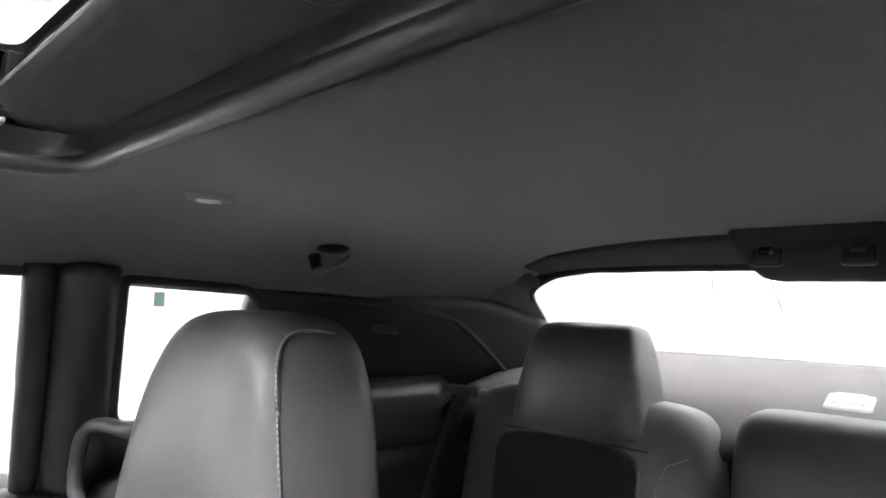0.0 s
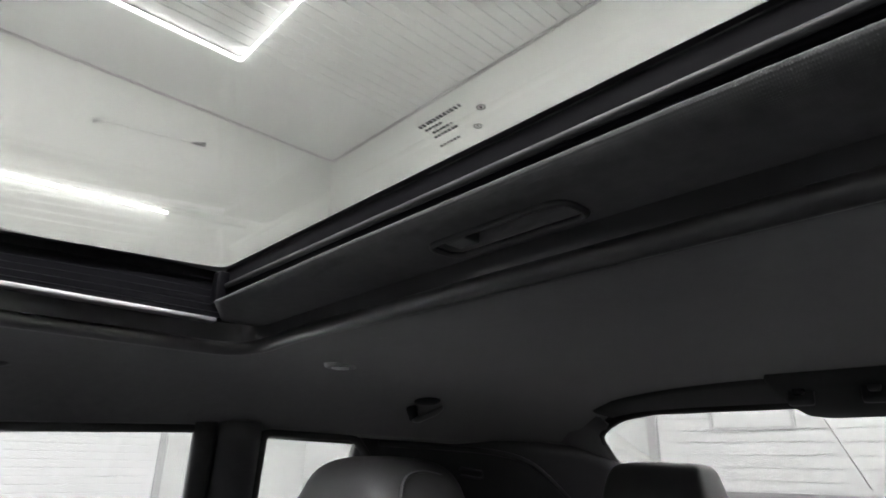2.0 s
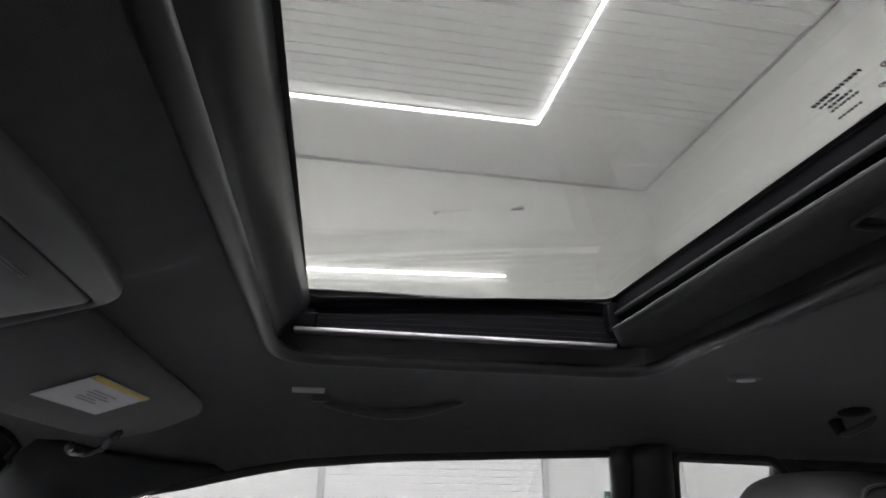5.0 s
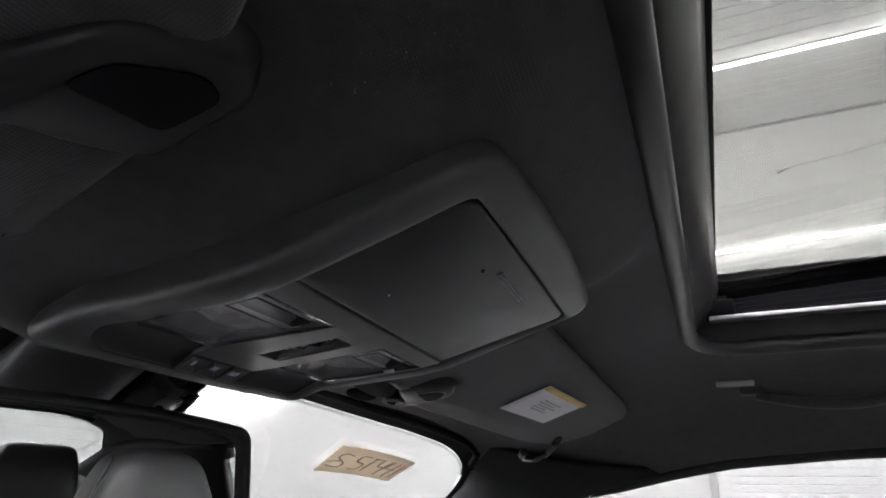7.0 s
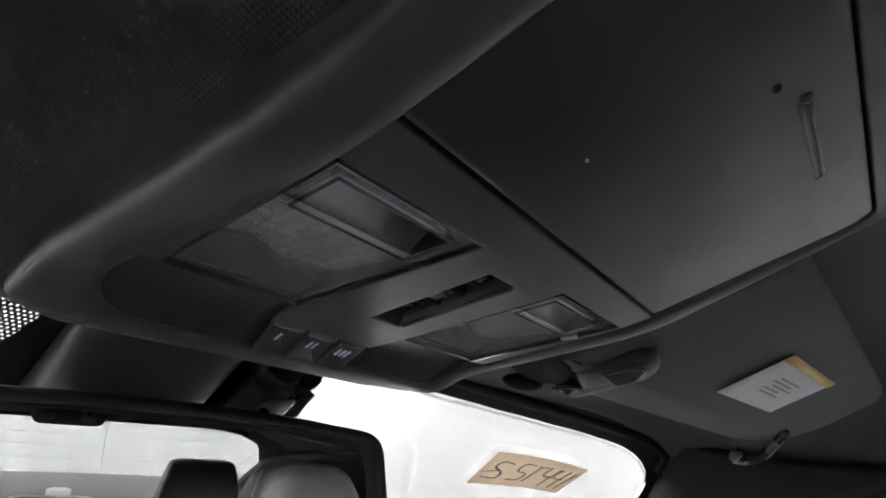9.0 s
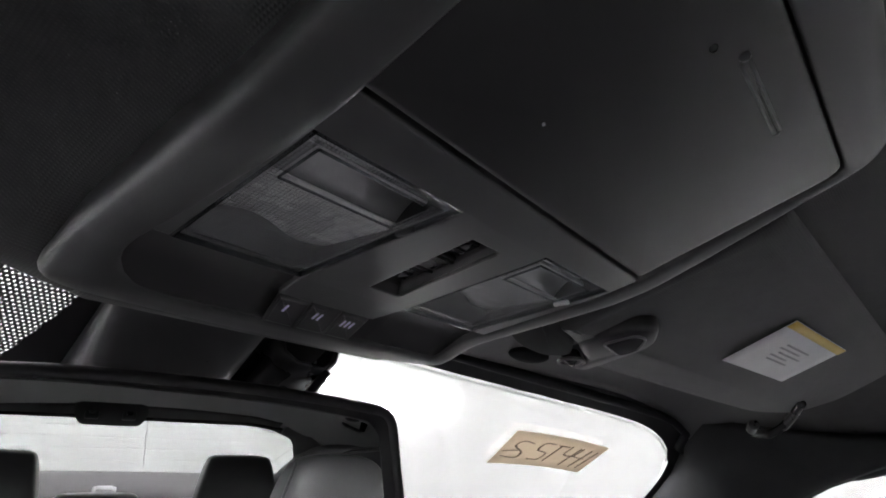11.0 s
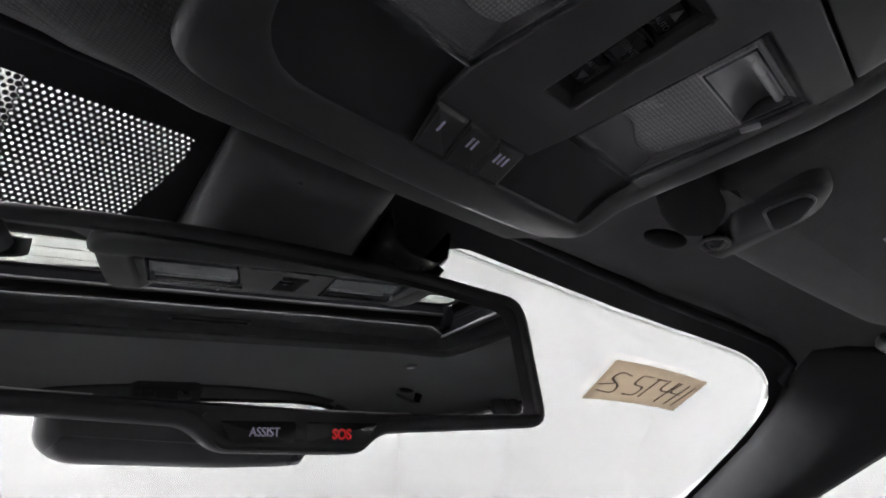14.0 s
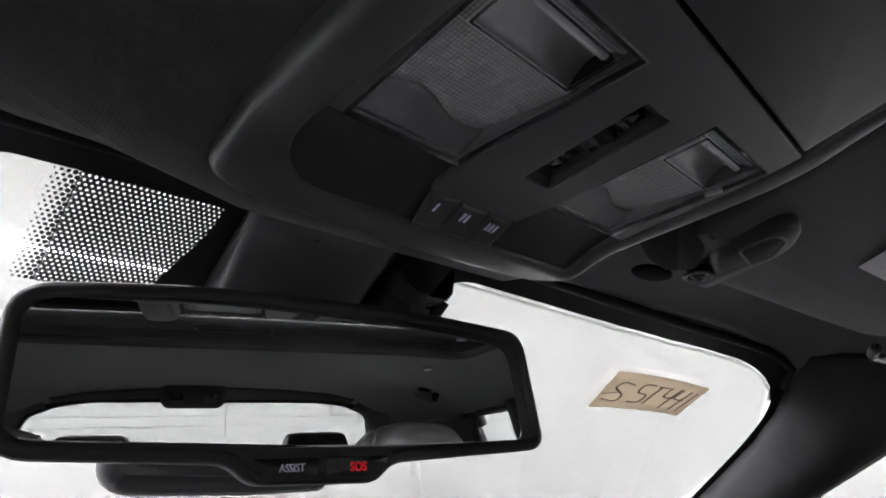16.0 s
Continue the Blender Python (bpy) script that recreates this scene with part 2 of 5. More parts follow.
def rings(loops, cap_first=False, cap_last=False):
    """A skin over closed loops of equal length."""
    bm = sheet(loops, closed=True)
    bm.verts.ensure_lookup_table()
    n = len(loops[0])
    if cap_first:
        bm.faces.new(bm.verts[:n])
    if cap_last:
        bm.faces.new(bm.verts[-n:])
    bmesh.ops.recalc_face_normals(bm, faces=bm.faces[:])
    return bm


def tube(points, radius, closed=False, sides=10, flat=1.0, up=(0, 0, 1)):
    """A round or flattened bar along points."""
    pts = [Vector(p) for p in points]
    n = len(pts)
    loops = []
    for k, p in enumerate(pts):
        a = pts[(k - 1) % n] if closed or k else p
        b = pts[(k + 1) % n] if closed or k < n - 1 else p
        d = (b - a).normalized()
        s = d.cross(Vector(up))
        s = s.normalized() if s.length > 1e-6 else Vector((1, 0, 0))
        u = s.cross(d).normalized()
        r = radius[k] if isinstance(radius, (list, tuple)) else radius
        loops.append([p + s * (r * math.cos(q)) + u * (r * flat * math.sin(q)) for q in np.linspace(0, 2 * math.pi, sides, endpoint=False)])
    if closed:
        loops.append(loops[0])
        bm = sheet(loops, closed=True)
        bmesh.ops.remove_doubles(bm, verts=bm.verts[:], dist=1e-6)
        bmesh.ops.recalc_face_normals(bm, faces=bm.faces[:])
        return bm
    return rings(loops, True, True)


def rounded(corners, radius, steps=6):
    """The outline of a polygon with rounded corners, in the plane."""
    out = []
    n = len(corners)
    for k in range(n):
        p, a, b = (Vector(corners[j % n]) for j in (k, k - 1, k + 1))
        r = radius[k] if isinstance(radius, (list, tuple)) else radius
        u, v = (a - p), (b - p)
        r0 = min(r, 0.49 * u.length, 0.49 * v.length)
        s, e = p + u.normalized() * r0, p + v.normalized() * r0
        for q in np.linspace(0, 1, steps):
            out.append(s * (1 - q) ** 2 + p * (2 * q * (1 - q)) + e * q * q)
    return out


def grown(outline, d):
    """An outline moved outwards by d."""
    n = len(outline)
    area = sum(outline[k].x * outline[(k + 1) % n].y - outline[(k + 1) % n].x * outline[k].y for k in range(n))
    sign = 1 if area > 0 else -1
    out = []
    for k in range(n):
        t = outline[(k + 1) % n] - outline[k - 1]
        t = t.normalized() if t.length > 1e-9 else Vector((1, 0))
        out.append(outline[k] + Vector((t.y, -t.x)) * (d * sign))
    return out


def join(*bms):
    bm = bmesh.new()
    for b in bms:
        me = bpy.data.meshes.new("tmp")
        b.to_mesh(me)
        b.free()
        bm.from_mesh(me)
        bpy.data.meshes.remove(me)
    return bm


def lettering(name, text, size, mat, m, parent, depth=0.0003, label="", bold=0.0):
    cu = bpy.data.curves.new("text", "FONT")
    cu.body, cu.size, cu.align_x, cu.align_y, cu.extrude, cu.offset = text, size, "CENTER", "CENTER", depth, bold
    tmp = bpy.data.objects.new("text", cu)
    scene.collection.objects.link(tmp)
    me = bpy.data.meshes.new_from_object(tmp.evaluated_get(bpy.context.evaluated_depsgraph_get()))
    bpy.data.objects.remove(tmp)
    bpy.data.curves.remove(cu)
    me.materials.clear()
    me.materials.append(mat)
    me.transform(m)
    ob = new(name, me)
    ob.parent = parent
    if label:
        tagged(ob, label)
    return ob


def smooth(points, n=6):
    """More points along a bent line, by Catmull-Rom."""
    p = [Vector(v) for v in points]
    p = [2 * p[0] - p[1]] + p + [2 * p[-1] - p[-2]]
    out = []
    for k in range(1, len(p) - 2):
        for j in range(n):
            t = j / n
            a, b, c, d = p[k - 1 : k + 3]
            out.append(0.5 * (2 * b + (c - a) * t + (2 * a - 5 * b + 4 * c - d) * t * t + (3 * b - a - 3 * c + d) * t**3))
    return out + [p[-2]]


def curve(xs, ys):
    return lambda v: float(np.interp(v, xs, ys))


# ---- surfaces of the car ----
roof_mid = curve([-1.40, -1.25, -0.60, -0.48, 0.03, 0.10, 0.42], [1.262, 1.278, 1.305, 1.312, 1.312, 1.292, 1.229])
edge_x = curve([-1.5, -1.25, -0.8, -0.3, 0.0, 0.19, 0.30, 0.45], [0.60, 0.625, 0.65, 0.655, 0.664, 0.68, 0.69, 0.69])
edge_z = curve([-1.4, -1.25, -0.8, -0.5, -0.135, 0.0, 0.07, 0.19, 0.30, 0.45], [1.19, 1.20, 1.208, 1.214, 1.200, 1.189, 1.177, 1.15, 1.145, 1.15])


# lower face of the overhead console, back to front: bin lid, lamp panel, button band, rim
shape_z = curve([0.06, 0.087, 0.11, 0.195, 0.2142, 0.2895, 0.3015, 0.322, 0.345], [1.2605, 1.2545, 1.2490, 1.2238, 1.2203, 1.2128, 1.2112, 1.2035, 1.2025])


def head_z(x, y):
    s = abs(x) / edge_x(y)
    z = roof_mid(y) - (roof_mid(y) - edge_z(y)) * max(0.0, (s - 0.45) / 0.55) ** 3
    # the lining swells down to meet the overhead console, and forms a collar in front of it
    d = math.hypot(max(0.0, abs(x + 0.002) - 0.100) / 0.065, max(0.0, (y - 0.362) / 0.028, (0.09 - y) / 0.060))
    w = max(0.0, 1 - d)
    low = shape_z(min(y, 0.350)) + (0.017 if y < 0.32 else 0.017 - 0.011 * min(1.0, (y - 0.32) / 0.02))
    return z - max(0.0, z - low) * w * w * (3 - 2 * w)


def screen_z(x, y):
    return 1.182 - 0.55 * (y - (0.522 - 0.2 * x * x - 0.66 * x**6))


def rear_z(x, y):
    return 1.25 + 0.38 * (y + 1.32) - 0.05 * x * x


head_front = curve([0, 0.17, 0.25, 0.33, 0.42, 0.50, 0.55, 0.58, 0.61, 0.64, 0.67, 0.72], [0.421, 0.4195, 0.418, 0.4145, 0.407, 0.396, 0.388, 0.3845, 0.384, 0.389, 0.405, 0.44])
head_rear = curve([0, 0.21, 0.324, 0.40, 0.465, 0.495, 0.52, 0.66], [-1.248, -1.249, -1.262, -1.287, -1.327, -1.356, -1.385, -1.42])


# ---- the car's shell ----
def build_headliner():
    """Cloth lining: an outer sheet pulled to the roof opening, so that its inner rim follows the opening exactly."""
    bm = bmesh.new()
    n = len(HOLE)
    rim = [bm.verts.new((p.x, p.y, head_z(p.x, p.y) + 0.003)) for p in HOLE]
    last = rim
    steps = 34
    mid = Vector((0.0, -0.23))
    outer = []
    for p in HOLE:
        d = (p - mid).normalized()
        lo, hi = 0.1, 2.0
        for _ in range(40):
            s = (lo + hi) / 2
            q = mid + d * s
            ok = abs(q.x) < edge_x(q.y) and head_rear(abs(q.x)) < q.y < head_front(abs(q.x)) - 0.028
            lo, hi = (s, hi) if ok else (lo, s)
        outer.append(mid + d * lo)
    for k in range(1, steps + 1):
        f = k / steps
        row = []
        for p, q in zip(HOLE, outer):
            v = p.lerp(q, f)
            row.append(bm.verts.new((v.x, v.y, head_z(v.x, v.y))))
        for j in range(n):
            bm.faces.new((last[j], last[(j + 1) % n], row[(j + 1) % n], row[j]))
        last = row
    bmesh.ops.recalc_face_normals(bm, faces=bm.faces[:])
    return bm


CORNERS = rounded([(0.464, 0.031), (-0.464, 0.031), (-0.464, -0.483), (0.464, -0.483)], 0.06, 9)
dense = []
for k, p in enumerate(CORNERS):
    q = CORNERS[(k + 1) % len(CORNERS)]
    m = max(1, int((q - p).length / 0.018))
    dense += [p.lerp(q, j / m) for j in range(m)]
HOLE = [p for k, p in enumerate(dense) if (p - dense[k - 1]).length > 1e-5]

bm = build_headliner()
gone = [f for f in bm.faces if all(-0.080 < v.co.x < 0.080 and 0.115 < v.co.y < 0.300 for v in f.verts)]
bmesh.ops.delete(bm, geom=gone, context="FACES")
headliner = part("ceiling", bm, M_HEAD)
solid(headliner, 0.006, 1.0)
tagged(headliner, "black cloth headliner with rounded side rails", "ceiling", kind="structure")

# outer roof skin
rows = []
for y in np.linspace(-1.30, 0.40, 24):
    rows.append([(x, y, head_z(x, y) + 0.115 - 0.05 * (abs(x) / 0.66) ** 2) for x in np.linspace(-0.66, 0.66, 21)])
bm = sheet(rows)
bmesh.ops.delete(bm, geom=[f for f in bm.faces if abs(f.calc_center_median().x) < 0.47 and -0.46 < f.calc_center_median().y < 0.03], context="FACES")
roof_skin = solid(part("roof", bm, M_PAINT), 0.003)
tagged(roof_skin, "dark painted car roof panel with a sunroof opening", "roof", kind="structure")


def rail_ring(points, name, mat, radius, flat=1.0, sides=12, parent=None, label=""):
    return part(name, tube(points, radius, closed=True, sides=sides, flat=flat), mat, parent, label)


# ---- sunroof ----
sunroof = thing("sunroof", "tinted glass sunroof with black rails and a half open sunshade", "sunroof")
rail_ring([(p.x, p.y, head_z(p.x, p.y) + 0.001) for p in grown(HOLE, 0.002)], "trim_bead", M_BEAD, 0.0092, 1.0, parent=sunroof, label="satin black rubber edge bead")
# well above the bead
well = [[(p.x, p.y, head_z(p.x, p.y) + dz) for p in grown(HOLE, -g)] for g, dz in ((0.0, 0.004), (0.004, 0.02))]
well.append([(p.x, p.y, 1.400 - (p.y + 0.45) * 0.0594) for p in grown(HOLE, -0.004)])
part("well_wall", rings(well), M_PLASTIC, sunroof)
for s in (1, -1):
    name = "side_rail"
    prof = [(0.452, 1.334), (0.444, 1.336), (0.444, 1.342), (0.449, 1.344), (0.449, 1.352), (0.453, 1.354), (0.453, 1.362), (0.456, 1.364), (0.456, 1.372), (0.459, 1.374), (0.459, 1.384),
            (0.455, 1.386), (0.455, 1.398), (0.475, 1.398), (0.475, 1.334)]
    part(name, rings([[(s * x, y, z if z < 1.34 else 1.334 + (z - 1.334) * g) for x, z in prof] for y, g in ((0.012, 0.56), (-0.15, 0.80), (-0.30, 0.95), (-0.45, 1.0))], True, True), M_RAIL, sunroof, smooth=False)
    part("runner", box(min(s * 0.430, s * 0.447), max(s * 0.430, s * 0.447), -0.415, 0.008, 1.3275, 1.3325, 0.0012), M_SILVER, sunroof, "bare aluminium runner strip")
    part("cable_guide", box(min(s * 0.440, s * 0.4475), max(s * 0.440, s * 0.4475), -0.382, -0.03, 1.3335, 1.3375, 0.001), M_RAIL, sunroof)
    part("corner_block", box(min(s * 0.430, s * 0.458), max(s * 0.430, s * 0.458), -0.02, 0.016, 1.332, 1.352, 0.003), M_RAIL, sunroof)
    part("corner_block", box(min(s * 0.438, s * 0.458), max(s * 0.438, s * 0.458), -0.44, -0.412, 1.35, 1.395, 0.003), M_RAIL, sunroof)
front = [[(x, y - 0.006 * (x / 0.46) ** 2, z) for y, z in ((0.034, 1.314), (0.020, 1.327), (0.010, 1.340), (0.004, 1.355), (-0.002, 1.372), (0.012, 1.374))] for x in np.linspace(-0.462, 0.462, 15)]
solid(part("front_frame", sheet(front), M_SATIN, sunroof, "satin black front frame"), 0.004)
part("rear_frame", box(-0.455, 0.455, -0.475, -0.426, 1.372, 1.402, 0.004), M_RAIL, sunroof)
part("rear_seal", tube([(x, -0.424, 1.377) for x in np.linspace(-0.45, 0.45, 9)], 0.0035), M_RUBBER, sunroof)
pane = part("glass_pane", box(-0.475, 0.475, -0.49, 0.03, 1.404, 1.408, m=Matrix.Translation((0, -0.45, 1.404)) @ Matrix.Rotation(radians(-3.4), 4, "X") @ Matrix.Translation((0, 0.45, -1.404))), G_SUN, sunroof, "clear tinted roof glass", smooth=False)
pane.visible_shadow = False
edge_i = rounded([(0.4465, -0.006), (-0.4465, -0.006), (-0.4465, -0.4205), (0.4465, -0.4205)], 0.022, 8)
ring_z = lambda p: 1.4025 - 0.0594 * (p.y + 0.45)
part("glass_border", rings([[(p.x, p.y, ring_z(p) + dz) for p in o] for o, dz in ((edge_i, 0.0006), (edge_i, 0.0), (grown(edge_i, 0.022), 0.0))]), M_FRIT, sunroof, "black printed edge of the roof glass", smooth=False)
# printed marks on the pane, unreadable
for k, (x0, w, y0) in enumerate([(0.004, 0.046, -0.376), (0.004, 0.020, -0.3815), (0.002, 0.024, -0.387), (0.006, 0.026, -0.3925), (0.012, 0.022, -0.404)]):
    for j in range(int(w / 0.0036)):
        part("glass_mark", box(x0 - j * 0.0036, x0 - j * 0.0036 + 0.0024 - 0.0004 * (j % 3), y0, y0 + (0.0034 if k == 0 else 0.0022), 1.4005, 1.4011), M_FRIT, sunroof, smooth=False)
for x0, y0 in ((-0.044, -0.386), (-0.026, -0.402)):
    part("glass_mark", tube([(x0 + 0.0030 * math.cos(a), y0 + 0.0030 * math.sin(a), 1.4006) for a in np.linspace(0, 2 * math.pi, 14, endpoint=False)], 0.0004, closed=True, sides=5), M_FRIT, sunroof)
    part("glass_mark", box(x0 - 0.0009, x0 + 0.0009, y0 - 0.0009, y0 + 0.0009, 1.4005, 1.4011), M_FRIT, sunroof, smooth=False)
# sunshade, half pushed back
SH0, SH1 = -0.397, -0.80
slot = rounded([(0.060, -0.432), (-0.0735, -0.432), (-0.0735, -0.467), (0.060, -0.467)], 0.014, 6)


def shade_bm():
    """Panel with an oblong finger slot."""
    bm = bmesh.new()
    z = lambda x, y: 1.338 - 0.006 * (x / 0.45) ** 2 + 0.011 * max(0.0, (y - SH0 + 0.016) / 0.016) ** 2
    ring0 = [bm.verts.new((p.x, p.y, z(p.x, p.y))) for p in slot]
    mid = Vector((-0.007, -0.4495))
    last, n = ring0, len(slot)
    for f in (0.02, 0.1, 0.3, 0.5, 0.65, 0.78, 0.88, 0.95, 1.0):
        row = []
        for p in slot:
            d = p - mid
            s = min((0.442 + (0.007 if d.x > 0 else -0.007)) / max(abs(d.x), 1e-6), (SH0 - mid.y) / d.y if d.y > 1e-6 else 9e9, (SH1 - mid.y) / d.y if d.y < -1e-6 else 9e9)
            q = p.lerp(mid + d * s, f)
            row.append(bm.verts.new((q.x, q.y, z(q.x, q.y))))
        for j in range(n):
            bm.faces.new((last[j], last[(j + 1) % n], row[(j + 1) % n], row[j]))
        last = row
    bmesh.ops.recalc_face_normals(bm, faces=bm.faces[:])
    if sum(f.normal.z for f in bm.faces) < 0:
        bmesh.ops.reverse_faces(bm, faces=bm.faces[:])
    return bm


sunshade = part("sunshade", shade_bm(), M_SHADE, sunroof, "black cloth sliding sunshade")
solid(sunshade, 0.002, 1.0)
part("slot_rim", tube([(p.x, p.y, 1.3375) for p in grown(slot, 0.001)], 0.0030, closed=True, sides=8), M_PLASTIC, sunshade, "moulded black finger slot")
cup = [[(p.x, p.y, z) for p in grown(slot, -g)] for g, z in ((0.0, 1.3375), (0.003, 1.343), (0.006, 1.355))]
part("slot_cup", rings(cup, cap_last=True), M_HOLLOW, sunshade)
# lighter block stands in for the light in the cup's corner
part("slot_lit_corner", box(0.030, 0.053, -0.463, -0.445, 1.341, 1.350, 0.002), M_CONSOLE, sunshade)


# ---- pillars, panes and lower shell ----
def side_x(z):
    return 0.66 + (1.2 - z) * 0.4


for s in (1, -1):
    # B pillar
    rows = []
    for z, bulge in zip(np.linspace(1.225, 0.90, 12), np.linspace(0.5, 1, 12)):
        y0, y1 = -0.532 - (1.2 - z) * 0.10, -0.602 - (1.2 - z) * 0.17
        row = []
        for k in range(9):
            f = k / 8
            row.append((s * (side_x(z) + 0.012 - 0.03 * math.sin(math.pi * f) ** 0.6), y0 + (y1 - y0) * f, z))
        rows.append(row)
    p = solid(part("pillar_trim", sheet(rows), M_PLASTIC), 0.02, 0)
    tagged(p, "black grained plastic trim of the door pillar", "pillar", "pillar trims", "structure")
    # door frame seal beside the pillar
    p = part("door_seal", tube([(s * (side_x(z) - 0.004), -0.512 - (1.2 - z) * 0.14, z) for z in np.linspace(1.222, 0.93, 12)], 0.015, flat=1.2, up=(0, 1, 0)), M_RUBBER)
    tagged(p, "black rubber door seal along the pillar", "door seal", "door seals", "structure")
    p = part("door_seal", tube([(s * (edge_x(y) + 0.004), y, edge_z(y) - 0.002) for y in np.linspace(-0.51, 0.24, 20)], 0.008), M_RUBBER)
    tagged(p, "black rubber door seal along the roof rail", "door seal", "door seals", "structure")
    p = part("window_seal", tube([(s * (side_x(edge_z(y) - 0.003) + 0.002), y, edge_z(y) - 0.006) for y in np.linspace(-0.59, -0.80, 9)], 0.006), M_RUBBER)
    tagged(p, "black rubber seal over the quarter window", "window seal", "window seals", "structure")
    # quarter trim with its window opening
    ys = [-0.585, -0.603, -0.62, -0.66, -0.72, -0.78, -0.80, -0.835, -0.87, -0.95, -1.05, -1.15, -1.25, -1.35, -1.45, -1.6, -1.75]
    rows = []
    for f in np.linspace(0, 1, 15):
        row = []
        for y in ys:
            z1 = edge_z(max(y, -1.40)) + 0.012 - (0.5 * (-1.40 - y) if y < -1.40 else 0)
            z = z1 + (0.86 - z1) * f
            x = side_x(z) - 0.10 * max(0.0, (-0.95 - y) / 0.6) ** 1.4 * (1 - 0.3 * f) - (side_x(z1) - edge_x(max(y, -1.5))) * (1 - f)
            row.append((s * x, y, z))
        rows.append(row)
    bm = sheet(rows)
    kill = []
    for fc in bm.faces:
        c = fc.calc_center_median()
        if -0.835 < c.y < -0.603 and 0.99 < c.z < 1.213 and not (c.y < -0.80 and c.z > 1.175) and not (c.y > -0.62 and c.z < 1.03):
            kill.append(fc)
    bmesh.ops.delete(bm, geom=kill, context="FACES")
    p = solid(part("quarter_trim", bm, M_PLASTIC), 0.02)
    tagged(p, "black plastic rear quarter trim round the side window", "trim", "quarter trims", "structure")
    lip = smooth([(0.648, -0.84, 1.200), (0.640, -1.0, 1.197), (0.619, -1.135, 1.190), (0.609, -1.22, 1.174), (0.607, -1.28, 1.148), (0.611, -1.372, 1.096), (0.612, -1.44, 1.05)], 5)
    p = part("trim_edge", tube([(s * x, y, z) for x, y, z in lip], 0.006), M_PLASTIC)
    tagged(p, "raised black edge of the rear pillar panel", "trim", "pillar edges", "structure")
    q = rounded([(-0.606, 1.210), (-0.788, 1.210), (-0.836, 1.168), (-0.835, 0.998), (-0.640, 0.998)], [0.016, 0.02, 0.02, 0.03, 0.03], 7)
    p = part("window_seal", tube([(s * (side_x(z) - 0.002), y, z) for y, z in q], 0.0085, closed=True, sides=10, up=(1, 0, 0)), M_RUBBER)
    tagged(p, "black rubber seal round the quarter window", "window seal", "window seals", "structure")
    # quarter window pane, door pane
    q = rounded([(-0.59, 1.215), (-0.86, 1.215), (-0.86, 1.15), (-0.83, 1.0), (-0.60, 1.0)], 0.02, 4)
    p = part("window_pane", rings([[(s * (side_x(z) + g), y, z) for y, z in q] for g in (0.022, 0.026)], True, True), G_CLEAR, smooth=False)
    p.visible_shadow = False
    tagged(p, "clear fixed quarter window", "window", "side windows", "structure")
    q = [(-0.525, 1.225), (-0.3, 1.215), (-0.1, 1.207), (0.07, 1.185), (0.2, 1.15), (0.42, 1.06), (0.70, 0.92), (-0.565, 0.92)]
    p = part("window_pane", rings([[(s * (side_x(z) + g), y, z) for y, z in q] for g in (0.016, 0.020)], True, True), G_CLEAR, smooth=False)
    p.visible_shadow = False
    tagged(p, "clear frameless door window, shut", "window", "side windows", "structure")
    # A pillar trim
    e1 = [(x, y, screen_z(x, y) - 0.004) for x, y in ((0.600, 0.350), (0.655, 0.380), (0.682, 0.406), (0.702, 0.447), (0.721, 0.519), (0.756, 0.68), (0.783, 0.85))]
    e2 = [(0.672, 0.10, 1.178), (0.688, 0.23, 1.139), (0.697, 0.29, 1.112), (0.715, 0.385, 1.063), (0.732, 0.46, 1.022), (0.78, 0.64, 0.93), (0.82, 0.80, 0.84)]
    rows = []
    for a, b in zip(e1, e2):
        a, b = Vector(a), Vector(b)
        row = []
        for f in np.linspace(0, 1, 11):
            v = a.lerp(b, f)
            k = math.sin(math.pi * f) ** 0.7
            row.append((s * (v.x - 0.030 * k), v.y - 0.010 * k, v.z - 0.012 * k))
        rows.append(row)
    p = solid(part("pillar_trim", sheet(rows), M_PILLAR), 0.012, 0)
    tagged(p, "black grained trim of the windscreen pillar", "pillar", "pillar trims", "structure")
    # door panel, closed below
    p = part("door_panel", box(min(s * 0.74, s * 0.90), max(s * 0.74, s * 0.90), -0.60, 0.85, 0.25, 0.925, 0.03), M_PLASTIC)
    tagged(p, "black plastic door panel under the window", "door", "door panels", "structure")
    p = bevelled(part("rear_ledge", sheet([[(s * (x + 0.02 * max(0.0, -1.1 - y)), y, z) for y in np.linspace(-1.26, -0.87, 9)] for x, z in ((0.705, 1.048), (0.655, 1.046), (0.632, 1.038), (0.624, 1.020), (0.628, 0.960), (0.636, 0.900))]), M_CONSOLE), 0.004)
    solid(p, 0.006, 0)
    tagged(p, "black plastic ledge of the rear side trim", "side panel", "rear side ledges", "structure")
    o = rounded([(-1.045, 1.158), (-1.110, 1.152), (-1.110, 1.138), (-1.045, 1.144)], 0.005, 5)
    p = part("trim_slot", tube([(s * (0.640 - 0.02 * (-1.05 - y)), y, z) for y, z in o], 0.0022, closed=True, sides=8, up=(1, 0, 0)), M_PLASTIC)
    tagged(p, "small rounded slot rim in the rear pillar panel", "trim", "pillar slots", "structure")
    p = part("rear_side_panel", box(min(s * 0.60, s * 0.86), max(s * 0.60, s * 0.86), -1.55, -0.62, 0.25, 0.93, 0.03), M_PLASTIC)
    tagged(p, "black plastic armrest panel beside the rear seat", "side panel", "rear side panels", "structure")

# windscreen
rows = []
xs = np.linspace(-0.78, 0.78, 41)
